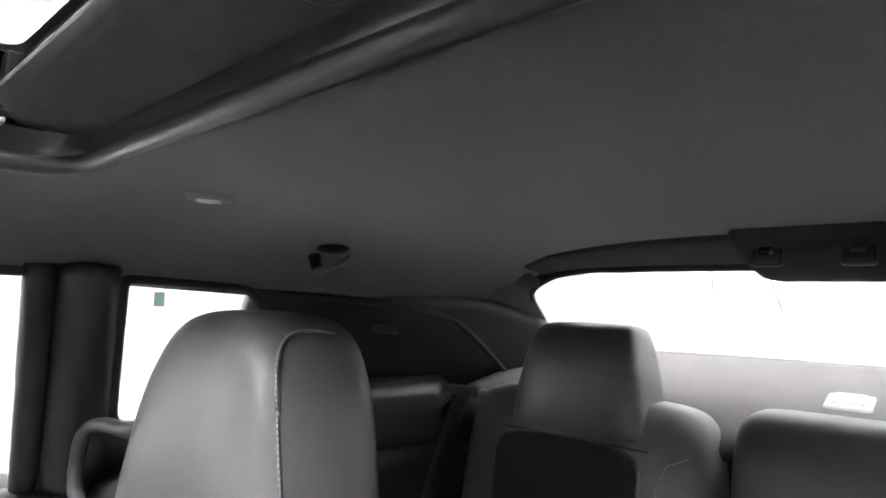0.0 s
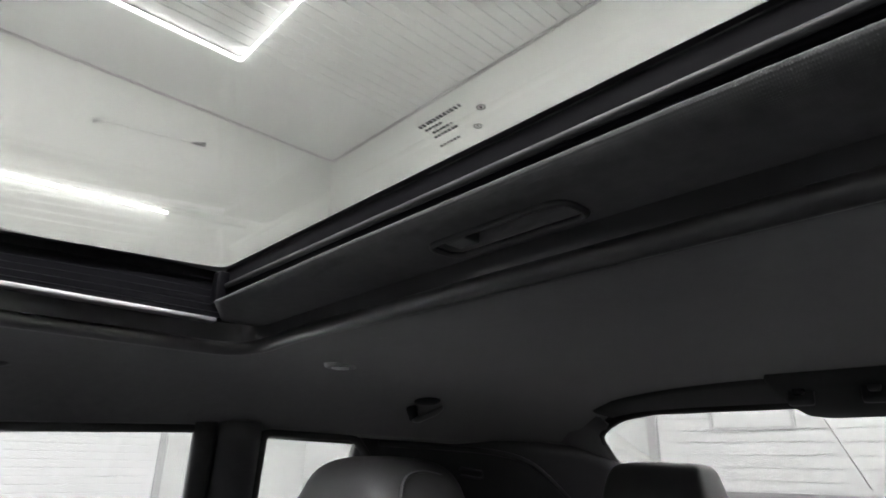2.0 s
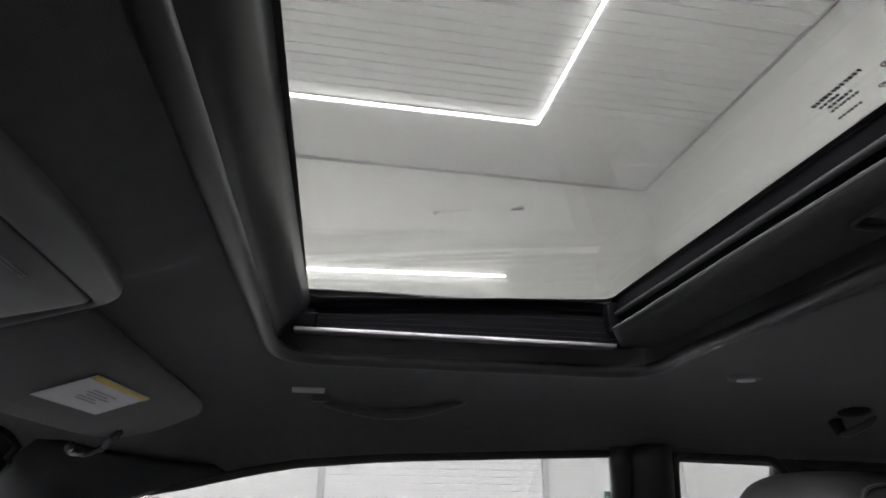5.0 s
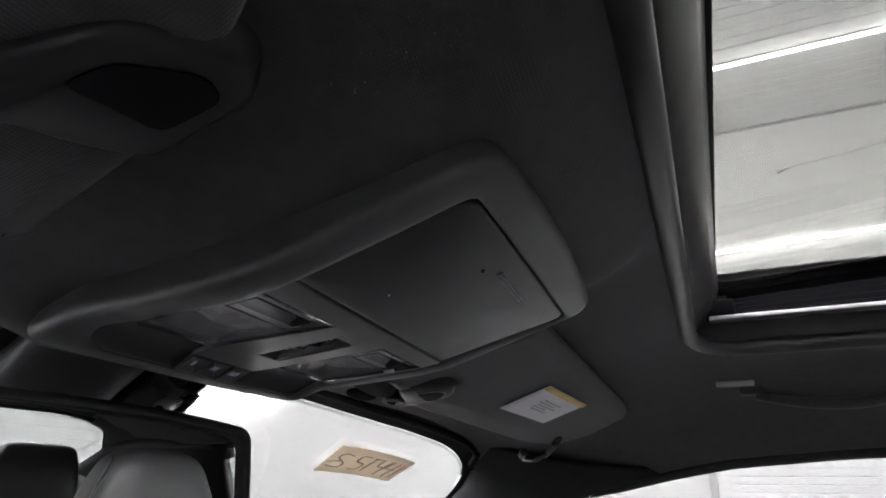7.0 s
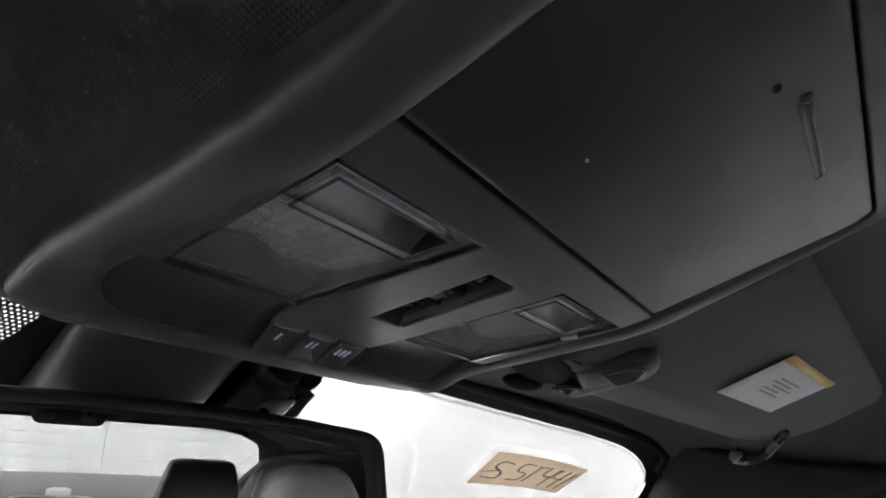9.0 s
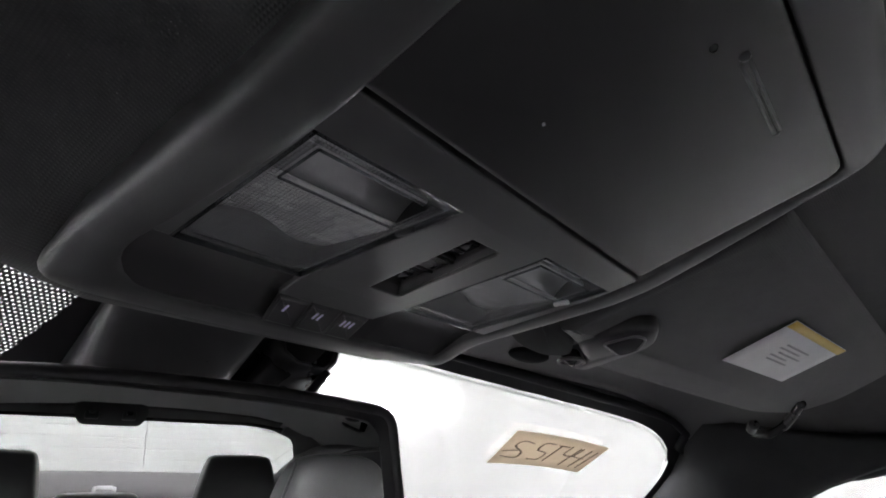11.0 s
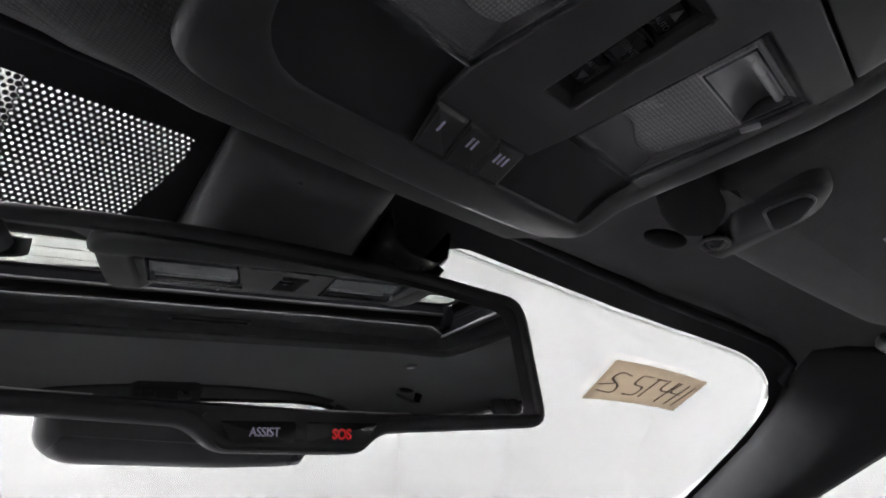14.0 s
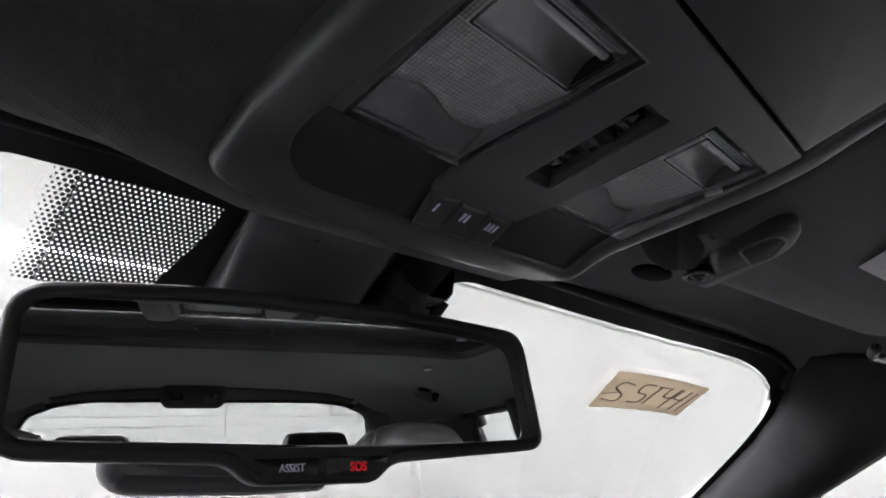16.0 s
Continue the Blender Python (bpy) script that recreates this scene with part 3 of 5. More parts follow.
for f in np.linspace(0, 1, 12):
    row = []
    for x in xs:
        ax = min(abs(x), 0.72)
        yt = head_front(ax) - 0.012
        row.append((x, yt + f * 0.62, screen_z(ax, yt + f * 0.62) + 0.004))
    rows.append(row)
p = solid(part("windscreen", sheet(rows), G_CLEAR), 0.005)
p.visible_shadow = False
tagged(p, "clear curved windscreen with a dotted black edge print", "windscreen", kind="structure")
# header trim, sewn to the lining
half = [(x, head_front(x) - 0.028 + (0.018 if x > 0.61 else 0), screen_z(x, head_front(x)) - 0.0025 + (0.004 if x < 0.6 else 0)) for x in np.linspace(0.0, 0.635, 22)]
half += [(x, y, screen_z(x, y) + d) for x, y, d in ((0.662, 0.380, -0.004), (0.685, 0.405, -0.004), (0.696, 0.425, -0.004), (0.705, 0.447, -0.004), (0.724, 0.519, -0.004), (0.759, 0.68, -0.004), (0.786, 0.85, -0.004))]
pts = [(-x, y, z) for x, y, z in half[:0:-1]] + half
p = part("header_trim", tube(pts, 0.005), M_FRAME)
tagged(p, "black rounded trim over the windscreen", "trim", kind="structure")

# back window
rows = []
for f in np.linspace(0, 1, 10):
    row = []
    for x in np.linspace(-0.64, 0.64, 33):
        y = head_rear(min(abs(x), 0.66)) + 0.02 + f * (-1.76 - head_rear(min(abs(x), 0.66)))
        row.append((x, y, rear_z(x, y) + 0.010))
    rows.append(row)
p = solid(part("back_window", sheet(rows), G_REAR), 0.004)
p.visible_shadow = False
tagged(p, "clear sloping back window with thin heater wires", "back window", kind="structure")
half = [(x, head_rear(x) + 0.004, head_z(x, head_rear(x)) - 0.001 - 0.006 * max(0.0, (x - 0.30) / 0.12), 0.014 - 0.006 * max(0.0, (x - 0.25) / 0.17)) for x in np.linspace(0.0, 0.42, 18)]
half += [(x + 0.003, y + 0.003, rear_z(x, y) + 0.003, r) for x, y, r in ((0.462, -1.318, 0.0065), (0.484, -1.338, 0.006), (0.502, -1.375, 0.006), (0.529, -1.455, 0.006), (0.552, -1.53, 0.006), (0.59, -1.64, 0.006))]
line = [(-x, y, z, r) for x, y, z, r in half[:0:-1]] + half
p = part("header_trim", tube([q[:3] for q in line], [q[3] for q in line], flat=0.9), M_PILLAR)
tagged(p, "black rounded trim over the back window", "trim", kind="structure")
for s in (1, -1):
    ga = [(0.440, -1.295), (0.484, -1.338), (0.502, -1.375), (0.529, -1.455), (0.552, -1.53), (0.59, -1.64), (0.62, -1.74)]
    sb = [(0.47, -1.20, 1.32), (0.56, -1.20, 1.30), (0.65, -1.24, 1.245), (0.69, -1.30, 1.19), (0.71, -1.38, 1.13), (0.72, -1.50, 1.05), (0.73, -1.60, 0.97)]
    rows = []
    for (x, y), c in zip(ga, sb):
        a, c = Vector((x, y, rear_z(x, y) + 0.004)), Vector(c)
        row = []
        for f in np.linspace(0, 1, 9):
            v = a.lerp(c, f)
            k = math.sin(math.pi * min(1, f * 1.15 + 0.0)) ** 0.5 if f * 1.15 < 1 else 0.0
            row.append((s * (v.x - 0.002 * k), v.y + 0.001 * k, v.z - 0.002 * k))
        rows.append(row)
    p = solid(part("pillar_trim", sheet(rows), M_HEAD), 0.006, 1)
    tagged(p, "black cloth covered trim of the rear pillar", "pillar", "pillar trims", "structure")

# dark sheet between the lining and the back window
cover = []
for f in np.linspace(0, 1, 7):
    row = []
    for x in np.linspace(-0.42, 0.42, 41):
        y0, y1 = -1.005 - 1.1 * x * x, head_rear(abs(x)) + 0.004
        y = y0 + (y1 - y0) * f
        row.append((x, y, head_z(x, y) + (0.002 if f == 0 else -0.0016 - 0.004 * math.sin(0.8 * math.pi * f))))
    cover.append(row)
p = solid(part("header_sheet", sheet(cover), M_PILLAR), 0.0015, 0)
tagged(p, "dark curved sheet over the back window", "trim", kind="structure")

band = [[(x, head_rear(abs(x)) + g, rear_z(x, head_rear(abs(x)) + g) + 0.007) for x in np.linspace(-0.56, 0.56, 41)] for g in (0.03, -0.004)]
p = solid(part("edge_print", sheet(band), M_FRIT), 0.0004)
tagged(p, "black ceramic print along the back window edge", "edge print", kind="structure")
# thin wire on the back window and a pale lower edge
wire = thing("heater_wire", "thin dark wire across the back window glass", "wire")
part("strand", tube([(0.035 + 0.027 * f, -1.27 - 0.367 * f, rear_z(0.05, -1.27 - 0.367 * f) + 0.006) for f in np.linspace(0, 1, 8)], 0.0006, sides=5), M_FRIT, wire)
# parcel shelf
rows = []
for y, z in ((-1.26, 0.99), (-1.34, 1.035), (-1.45, 1.055), (-1.58, 1.08), (-1.66, 1.104), (-1.685, 1.110), (-1.70, 1.102), (-1.74, 1.06)):
    rows.append([(x, y + 0.03 * (x / 0.6) ** 2, z - 0.01 * (x / 0.6) ** 2) for x in np.linspace(-0.62, 0.62, 17)])
p = solid(part("parcel_shelf", sheet(rows), M_SHELF), 0.02, 0)
tagged(p, "grey felt parcel shelf behind the rear seat", "shelf", kind="structure")
# firewall, floor and tail close the cabin
for name, b in (("floor_pan", box(-0.88, 0.88, -1.75, 1.25, 0.20, 0.24)), ("dashboard", box(-0.80, 0.80, 0.62, 1.2, 0.24, 0.80, 0.06, 3)), ("tail_wall", box(-0.86, 0.86, -1.82, -1.74, 0.2, 1.06)), ("cowl", box(-0.86, 0.86, 1.1, 1.25, 0.2, 0.84))):
    tagged(part(name, b, M_PLASTIC), "plain black inner panel that closes the cabin", "panel", kind="structure")

# ---- overhead console ----
console = thing("overhead_console", "black plastic overhead console with map lamps and buttons", "overhead console")


def dense_outline(corners, radius, step=0.006, steps=9):
    o = rounded(corners, radius, steps)
    out = []
    for k, p in enumerate(o):
        q = o[(k + 1) % len(o)]
        m = max(1, int((q - p).length / step))
        out += [p.lerp(q, j / m) for j in range(m)]
    return [p for k, p in enumerate(out) if (p - out[k - 1]).length > 1e-5]


def under(x, y, dz=0.0):
    """A point on the console's lower face, dz above it."""
    return (x, y + 0.012 * x, shape_z(y) + dz)


OUT = dense_outline([(0.110, 0.089), (-0.103, 0.089), (-0.1115, 0.20), (-0.112, 0.342), (0.104, 0.342), (0.1145, 0.20)], [0.022, 0.020, 0.25, 0.022, 0.024, 0.25])
for p in OUT:  # front and back bow outwards
    b = max(0.0, 1 - (p.x / 0.11) ** 2)
    p.y += 0.006 * b if p.y > 0.32 else -0.006 * b if p.y < 0.10 else 0
MID = Vector((0.002, 0.215))
INNER = rounded([(0.1026, 0.1050), (-0.0833, 0.1035), (-0.0895, 0.20), (-0.0955, 0.3225), (0.0925, 0.3205), (0.0965, 0.20)], [0.006, 0.006, 0.04, 0.030, 0.003, 0.04], 7)


def inner_at(p):
    """Where the way from the middle to an outer point crosses the edge of the inner panels."""
    d = p - MID
    best = 1.0
    for k in range(len(INNER)):
        a, b = INNER[k], INNER[(k + 1) % len(INNER)]
        e = b - a
        den = d.x * e.y - d.y * e.x
        if abs(den) < 1e-9:
            continue
        s = ((a - MID).x * e.y - (a - MID).y * e.x) / den
        u = ((a - MID).x * d.y - (a - MID).y * d.x) / den
        if s > 0 and -1e-6 <= u <= 1 + 1e-6:
            best = min(best, s)
    return MID + d * best


IN = [inner_at(p) for p in OUT]


def sag(p):
    """How far the rim hangs below the inner panels: most at the middle of the driver's side."""
    w = max(0.0, math.sin(math.pi * min(1.0, max(0.0, (p.y - 0.10) / 0.225))))
    return w * (0.0055 if p.x < -0.05 else 0.0015 if p.x > 0.05 else 0.0)


def rim_ring(grow, f, dz, keep=1.0):
    out = []
    for p, q in zip(grown(OUT, -grow), IN):
        v = p.lerp(q, f)
        front = 0.002 * max(0.0, min(1.0, (v.y - 0.326) / 0.012))
        out.append(under(v.x, v.y, dz - keep * sag(v) + front))
    return out


part("body", rings([rim_ring(0.012, 0, 0.030, 0), rim_ring(0.003, 0, 0.014, 0.3), rim_ring(0.0004, 0, 0.0075), rim_ring(0.0, 0, 0.0045), rim_ring(0.0008, 0, 0.0020), rim_ring(0.0024, 0, 0.0005),
                    rim_ring(0.0046, 0, -0.0002), rim_ring(0.004, 0.35, -0.0004), rim_ring(0.004, 0.7, 0.0), rim_ring(0.002, 0.93, 0.0006), rim_ring(0, 1.0, 0.0014), rim_ring(0, 1.0, 0.013, 0)]), M_RIM, console, "satin black moulded rim")


def plate(corners, dz, thick, radius=0.004, edge=0.0012, steps=5):
    """A rounded plate that follows the console's slope, its face down at dz."""
    o = rounded(corners, radius, steps)
    mk = lambda g, d: [under(p.x, p.y, d) for p in grown(o, -g)]
    last = mk(edge * 1.4, dz)
    c = sum((Vector(v) for v in last), Vector()) / len(last)
    return rings([mk(0, dz + thick), mk(0, dz + edge), mk(edge * 0.4, dz + edge * 0.3), last, [tuple(Vector(v).lerp(c, 0.06)) for v in last]], True, True)


part("back_plate", plate([(0.104, 0.09), (-0.104, 0.09), (-0.108, 0.335), (0.104, 0.335)], 0.026, 0.004, 0.01), M_FRAME, console)
# lid of the bin, gently domed
lid_o = rounded([(0.1016, 0.1060), (-0.0824, 0.1045), (-0.089, 0.1912), (0.0948, 0.1942)], [0.010, 0.010, 0.002, 0.002], 5)
LC = Vector((0.004, 0.149))
lid_k = lambda s, d: [under(*(LC + (p - LC) * s), d) for p in lid_o]
lid = part("bin_lid", rings([lid_k(1, 0.011), lid_k(1, 0.0016), lid_k(0.997, 0.0008), lid_k(0.985, 0.0003), lid_k(0.95, 0.0), lid_k(0.88, -0.0004), lid_k(0.75, -0.0009), lid_k(0.55, -0.0014), lid_k(0.3, -0.0018), lid_k(0.05, -0.0019)], True, True), M_LID, console, "smooth black sunglasses bin lid")
for x, y, r in ((-0.0065, 0.1180, 0.0019), (-0.0185, 0.1235, 0.0014)):
    part("key_recess", tube([under(x, y, 0.0012), under(x, y, -0.0014), under(x, y, -0.0024)], [r, r, r * 0.6], sides=14, up=(0, 1, 0)), M_GLOSS, lid, "small black latch pin")
for d in (0.0012, -0.0012):
    part("key_groove", tube([under(-0.004 + 0.045 * f, 0.1185 + 0.001 * f + d * (1 - 0.2 * f), -0.0012) for f in np.linspace(0, 1, 7)], 0.0007, sides=6, flat=0.8), M_CONSOLE, lid)
part("key_groove", tube([under(0.041, 0.1207, -0.0012), under(0.0422, 0.1196, -0.0012), under(0.041, 0.1185, -0.0012)], 0.0007, sides=6), M_CONSOLE, lid)
part("dust_speck", tube([under(-0.0363, 0.1684, 0.0), under(-0.0363, 0.1684, -0.0022)], 0.0005, sides=6, up=(0, 1, 0)), M_LABEL, lid)

# panel round the lamps and the roof switch, with a tongue down to the buttons
xb = [-0.0900, -0.0860, -0.0215, -0.0020, 0.0145, 0.0352, 0.0930, 0.0968]
xf = [-0.0920, -0.0860, -0.0315, -0.0020, 0.0145, 0.0300, 0.0836, 0.0945]
yc = [0.1935, 0.2105, 0.2205, 0.2760, 0.2860, 0.3030]
col = lambda i, y: xb[i] + (xf[i] - xb[i]) * min(1.0, max(0.0, (y - 0.2105) / 0.0755)) + ((-0.0005, 0.0015)[i == 2] if y > 0.29 else 0)
holes = {(1, 1), (1, 2), (1, 3), (5, 1), (5, 2), (5, 3), (3, 2)} | {(i, 4) for i in (0, 1, 5, 6)}
bm = bmesh.new()
vs = {}
for i in range(7):
    for j in range(5):
        if (i, j) in holes:
            continue
        q = []
        for a, b in ((i, j), (i + 1, j), (i + 1, j + 1), (i, j + 1)):
            if (a, b) not in vs:
                vs[a, b] = bm.verts.new(under(col(a, yc[b]) - (0.0045 if b == 5 and a == 5 else 0), yc[b] + (0.0005 + 0.0165 * xb[a] if b == 0 else 0)))
            q.append(vs[a, b])
        bm.faces.new(q)
bmesh.ops.recalc_face_normals(bm, faces=bm.faces[:])
for f in bm.faces:
    if f.normal.z > 0:
        f.normal_flip()
panel = solid(part("front_panel", bm, M_CONSOLE, console, smooth=False), 0.009, -1)
bevelled(panel, 0.0009, 2)
# hollows beside the tongue, between lamp and rim
for x0b, x1b, x0f, x1f, deep in ((-0.1020, -0.0300, -0.1020, -0.0225, 0.0022), (0.0245, 0.0955, 0.0262, 0.0960, 0.0044)):
    rows = []
    for f in np.linspace(0, 1, 9):
        y = 0.2845 + 0.0405 * f
        dz = deep * (1 - 0.62 * f) + 0.0006 * math.sin(math.pi * f)
        rows.append([under(x0b + (x0f - x0b) * f + u * ((x1b + (x1f - x1b) * f) - (x0b + (x0f - x0b) * f)), y, dz) for u in np.linspace(0, 1, 7)])
    solid(part("side_hollow", sheet(rows), M_HOLLOW, console, "smooth recess, its shade put into a darker colour"), 0.003, 1)
for dx, dy in ((0.0, 0.0), (0.004, 0.006)):
    part("button_mark", tube([under(-0.042 + dx, 0.3095 + dy, 0.003), under(-0.0405 + dx, 0.3125 + dy, 0.0026)], 0.0003, sides=5), M_GREY_INK, console, "fine printed stroke")


def map_lamp(i):
    """Clear lens with a prism field and a smooth bulb window, over a ramp that rises forwards, white for reflected
    light, and a bowl that drops to the front edge, dark for shade.
    """
    y0, y1 = 0.2108, 0.2857
    at = lambda u, v, dz: under(col(i, y0 + v * (y1 - y0)) + 0.0006 + u * (col(i + 1, y0 + v * (y1 - y0)) - col(i, y0 + v * (y1 - y0)) - 0.0012), y0 + v * (y1 - y0), dz)
    box4 = ((0, 0), (1, 0), (1, 1), (0, 1))
    lamp = part("map_lamp", rings([[at(u, v, dz) for u, v in box4] for dz in (0.0035, 0.021)], cap_last=True), M_BOWL_SHADED, console, "clear prismatic map lamp", smooth=False)
    # wavy edge of the painted reflection, where white ramp meets dark bowl
    crease = lambda u: 0.86 - 0.10 * u - 0.07 * math.sin(2 * math.pi * u * 0.9)
    rows = []
    for k in range(12):
        f = k / 11
        rows.append([at(u, 0.33 + f * (crease(u) - 0.33), 0.0034 + 0.0048 * f) for u in np.linspace(0.02, 0.98, 21)])
    solid(part("reflector", sheet(rows), M_REFLECTOR_LIT, lamp, "reflector with a window's reflection put into its white"), 0.0006, 1)
    rows = []
    for k in range(10):
        f = k / 9
        rows.append([at(u, crease(u) + f * (0.985 - crease(u)), 0.0082 - 0.0053 * f ** 0.7) for u in np.linspace(0.02, 0.98, 21)])
    solid(part("bowl", sheet(rows), M_BOWL_SHADED, lamp, "front of the lamp bowl, its shade put into the colour"), 0.0006, 1)
    rows = []
    for k in range(9):  # trough behind the bulb window
        f = k / 8
        rows.append([at(u, 0.05 + 0.28 * f, 0.0042 + 0.006 * math.sin(math.pi * f)) for u in (0.06, 0.5, 0.94)])
    solid(part("bulb_trough", sheet(rows), M_TROUGH, lamp, "brushed grey trough"), 0.0006, 1)
    part("bulb_cover", tube([at(u, 0.12, 0.0050) for u in np.linspace(0.12, 0.88, 7)], 0.0017, sides=10), M_REFLECTOR_LIT, lamp, "slim bright strip")
    # lens: prism field in front, prism border, smooth raised window over the bulb
    win = (0.09, 0.07, 0.88, 0.315)
    fields = [("lens", 0.0, 0.335, 1.0, 1.0, G_LENS, "clear prismatic plastic"), ("lens_border", 0.0, 0.0, 1.0, 0.068, G_LENS, "clear prismatic plastic"),
              ("lens_border", 0.0, 0.068, 0.088, 0.335, G_LENS, "clear prismatic plastic"), ("lens_border", 0.882, 0.068, 1.0, 0.335, G_LENS, "clear prismatic plastic")]
    for name, u0, v0, u1, v1, mat, lab in fields:
        bm = bmesh.new()
        # rows of small pyramids, edges kept straight
        na, nb = 2 * max(3, round((u1 - u0) * 50)), 2 * max(3, round((v1 - v0) * 34))
        g = [[bm.verts.new(at(u0 + (u1 - u0) * a / na, v0 + (v1 - v0) * b / nb, 0.0012 - (0.00030 * (a % 2) + 0.00022 * (b % 2) if 0 < a < na and 0 < b < nb else 0.0))) for a in range(na + 1)] for b in range(nb + 1)]
        for b in range(nb):
            for a in range(na):
                bm.faces.new((g[b][a], g[b][a + 1], g[b + 1][a + 1], g[b + 1][a]))
        bmesh.ops.recalc_face_normals(bm, faces=bm.faces[:])
        lens = part(name, bm, mat, lamp, lab, smooth=False)
        lens.data.materials.append(G_PLAIN)
        md = solid(lens, 0.0006, -1 if lens.data.polygons[0].normal.z < 0 else 1).modifiers["thickness"]
        md.material_offset = md.material_offset_rim = 1
        lens.visible_shadow = False
    u0, v0, u1, v1 = win
    loops = [[at(u, v, dz) for u, v in ((u0 + e, v0 + e), (u1 - e, v0 + e), (u1 - e, v1 - e), (u0 + e, v1 - e))] for e, dz in ((0.0, 0.0014), (0.004, -0.0004), (0.016, -0.0010))]
    w = part("lens_window", rings(loops, cap_last=True), G_PLAIN, lamp, "clear smooth raised window", smooth=False)
    w.visible_shadow = False
    for k in range(4):
        (a, b), (c, d) = box4[k], box4[(k + 1) % 4]
        part("lens_edge", tube([at(a, b, 0.0010), at(c, d, 0.0010)], 0.0012, sides=8), G_EDGE, lamp)
        a, b, c, d = (u0 if a == 0 else u1, v0 if b == 0 else v1, u0 if c == 0 else u1, v0 if d == 0 else v1)
        part("window_edge", tube([at(a, b, 0.0004), at(c, d, 0.0004)], 0.0005, sides=6), G_EDGE, lamp)
    part("lens_tab", box(-0.004, 0.004, -0.0010, 0.0010, -0.0012, 0.0012, 0.0005, 1, m=Matrix.Translation(at(0.985, 0.30, 0.0006)) @ Matrix.Rotation(radians(100), 4, "Z")), M_SILVER if i == 5 else M_PLASTIC, lamp, "small latch tab")
    return lamp


map_lamp(1)
map_lamp(5)
# roof switch: a trough with chamfered ends and a row of rocker keys
y0, y1, xa, xz = 0.2205, 0.276, -0.0020, 0.0145
q4 = lambda g, e, dz: [under(x, y, dz) for x, y in ((xa + g, y0 + e), (xz - g, y0 + e), (xz - g, y1 - e), (xa + g, y1 - e))]
sw = part("switch_well", rings([q4(0.0002, 0.0002, 0.0006), q4(0.0012, 0.003, 0.0035), q4(0.0022, 0.006, 0.0085)], cap_last=True), M_HOLLOW, console, "recessed black roof switch", smooth=False)
part("well_lip", tube([under(xz + 0.0003, y, -0.0002) for y in np.linspace(y0 + 0.001, y1 - 0.002, 7)], 0.0009, sides=6), M_CONSOLE, sw, "rounded lip")
keys = ((0.2270, 0.2385, 0.0042, "AUTO", -1), (0.2395, 0.2545, 0.0028, "VENT", 0), (0.2555, 0.2690, 0.0042, "AUTO", 1))
for a, b, d, txt, sgn in keys:
    key = part("switch_key", plate([(xz - 0.0026, a), (xa + 0.0026, a), (xa + 0.0026, b), (xz - 0.0026, b)], d, 0.005, 0.0008, 0.0009), M_GLOSS, sw)
    yy, xx = (a + b) / 2, (xa + xz) / 2
    m = Matrix.Translation(under(xx, yy - sgn * 0.0022, d - 0.0003)) @ Matrix.Rotation(math.atan(-0.1), 4, "X") @ Matrix.Rotation(radians(180), 4, "Y") @ Matrix.Rotation(radians(180), 4, "Z")
    lettering("lettering", txt, 0.0030 if sgn else 0.0034, M_DIM_INK, m, key, 0.0001, "dim printed word")
    if sgn:
        tri = bmesh.new()
        tri.faces.new([tri.verts.new(under(x, y, d - 0.0004)) for x, y in ((xx - 0.0024, yy + sgn * 0.0012), (xx + 0.0024, yy + sgn * 0.0012), (xx, yy + sgn * 0.0054))])
        solid(part("switch_mark", tri, M_DIM_INK, key, "small printed arrow"), 0.0003)
    else:
        for e in (-0.0058, 0.0058):
            part("key_ridge", tube([under(x, yy + e, d - 0.0002) for x in (xa + 0.003, xz - 0.003)], 0.0008, sides=6), M_GLOSS, key)
# three buttons on the sloping end of the tongue
cuts = [(-0.0290, -0.0245), (-0.0112, -0.0080), (0.0066, 0.0095), (0.0236, 0.0255)]
for n, ((a0, a1), (b0, b1)) in enumerate(zip(cuts, cuts[1:]), 1):
    btn = part("button", plate([(b0 - 0.0003, 0.3034), (a0 + 0.0003, 0.3034), (a1 + 0.0003, 0.3212), (b1 - 0.0003, 0.3212)], -0.0004, 0.009, 0.0008, 0.0009, 3), M_CONSOLE, console)
    part("button_edge", tube([under(a0 - 0.0001, 0.3034, -0.0006), under((a0 + a1) / 2 - 0.0006, 0.312, -0.0006), under(a1 - 0.0001, 0.3212, -0.0004)], 0.0005, sides=6), M_BADGE2, btn, "fine bright edge")
    for k in range(n):
        x = (-0.0208, -0.0030, 0.0150)[n - 1] + (k - (n - 1) / 2) * 0.0027
        part("button_mark", box(-0.0006, 0.0006, -0.0024, 0.0024, -0.0004, 0.0006, 0.0002, 1, m=Matrix.Translation(under(x, 0.3098, -0.0004)) @ Matrix.Rotation(math.atan(-0.37), 4, "X")), M_LIT_MARK, btn, "backlit white bar")

# ---- rear-view mirror ----
mirror = thing("rear_view_mirror", "black framed rear-view mirror with two call buttons below", "mirror")
MN = Vector((-0.190, -0.9815, -0.027)).normalized()
MO = Vector((-0.0125, 0.4053, 1.148))
MU = Vector((0, 0, 1)).cross(MN).normalized()
if MU.x < 0:
    MU = -MU
MV = MU.cross(MN)
if MV.z < 0:
    MV = -MV
MV.normalize()


def on_mirror(u, v, w=0.0):
    return tuple(MO + MU * u + MV * v + MN * w)


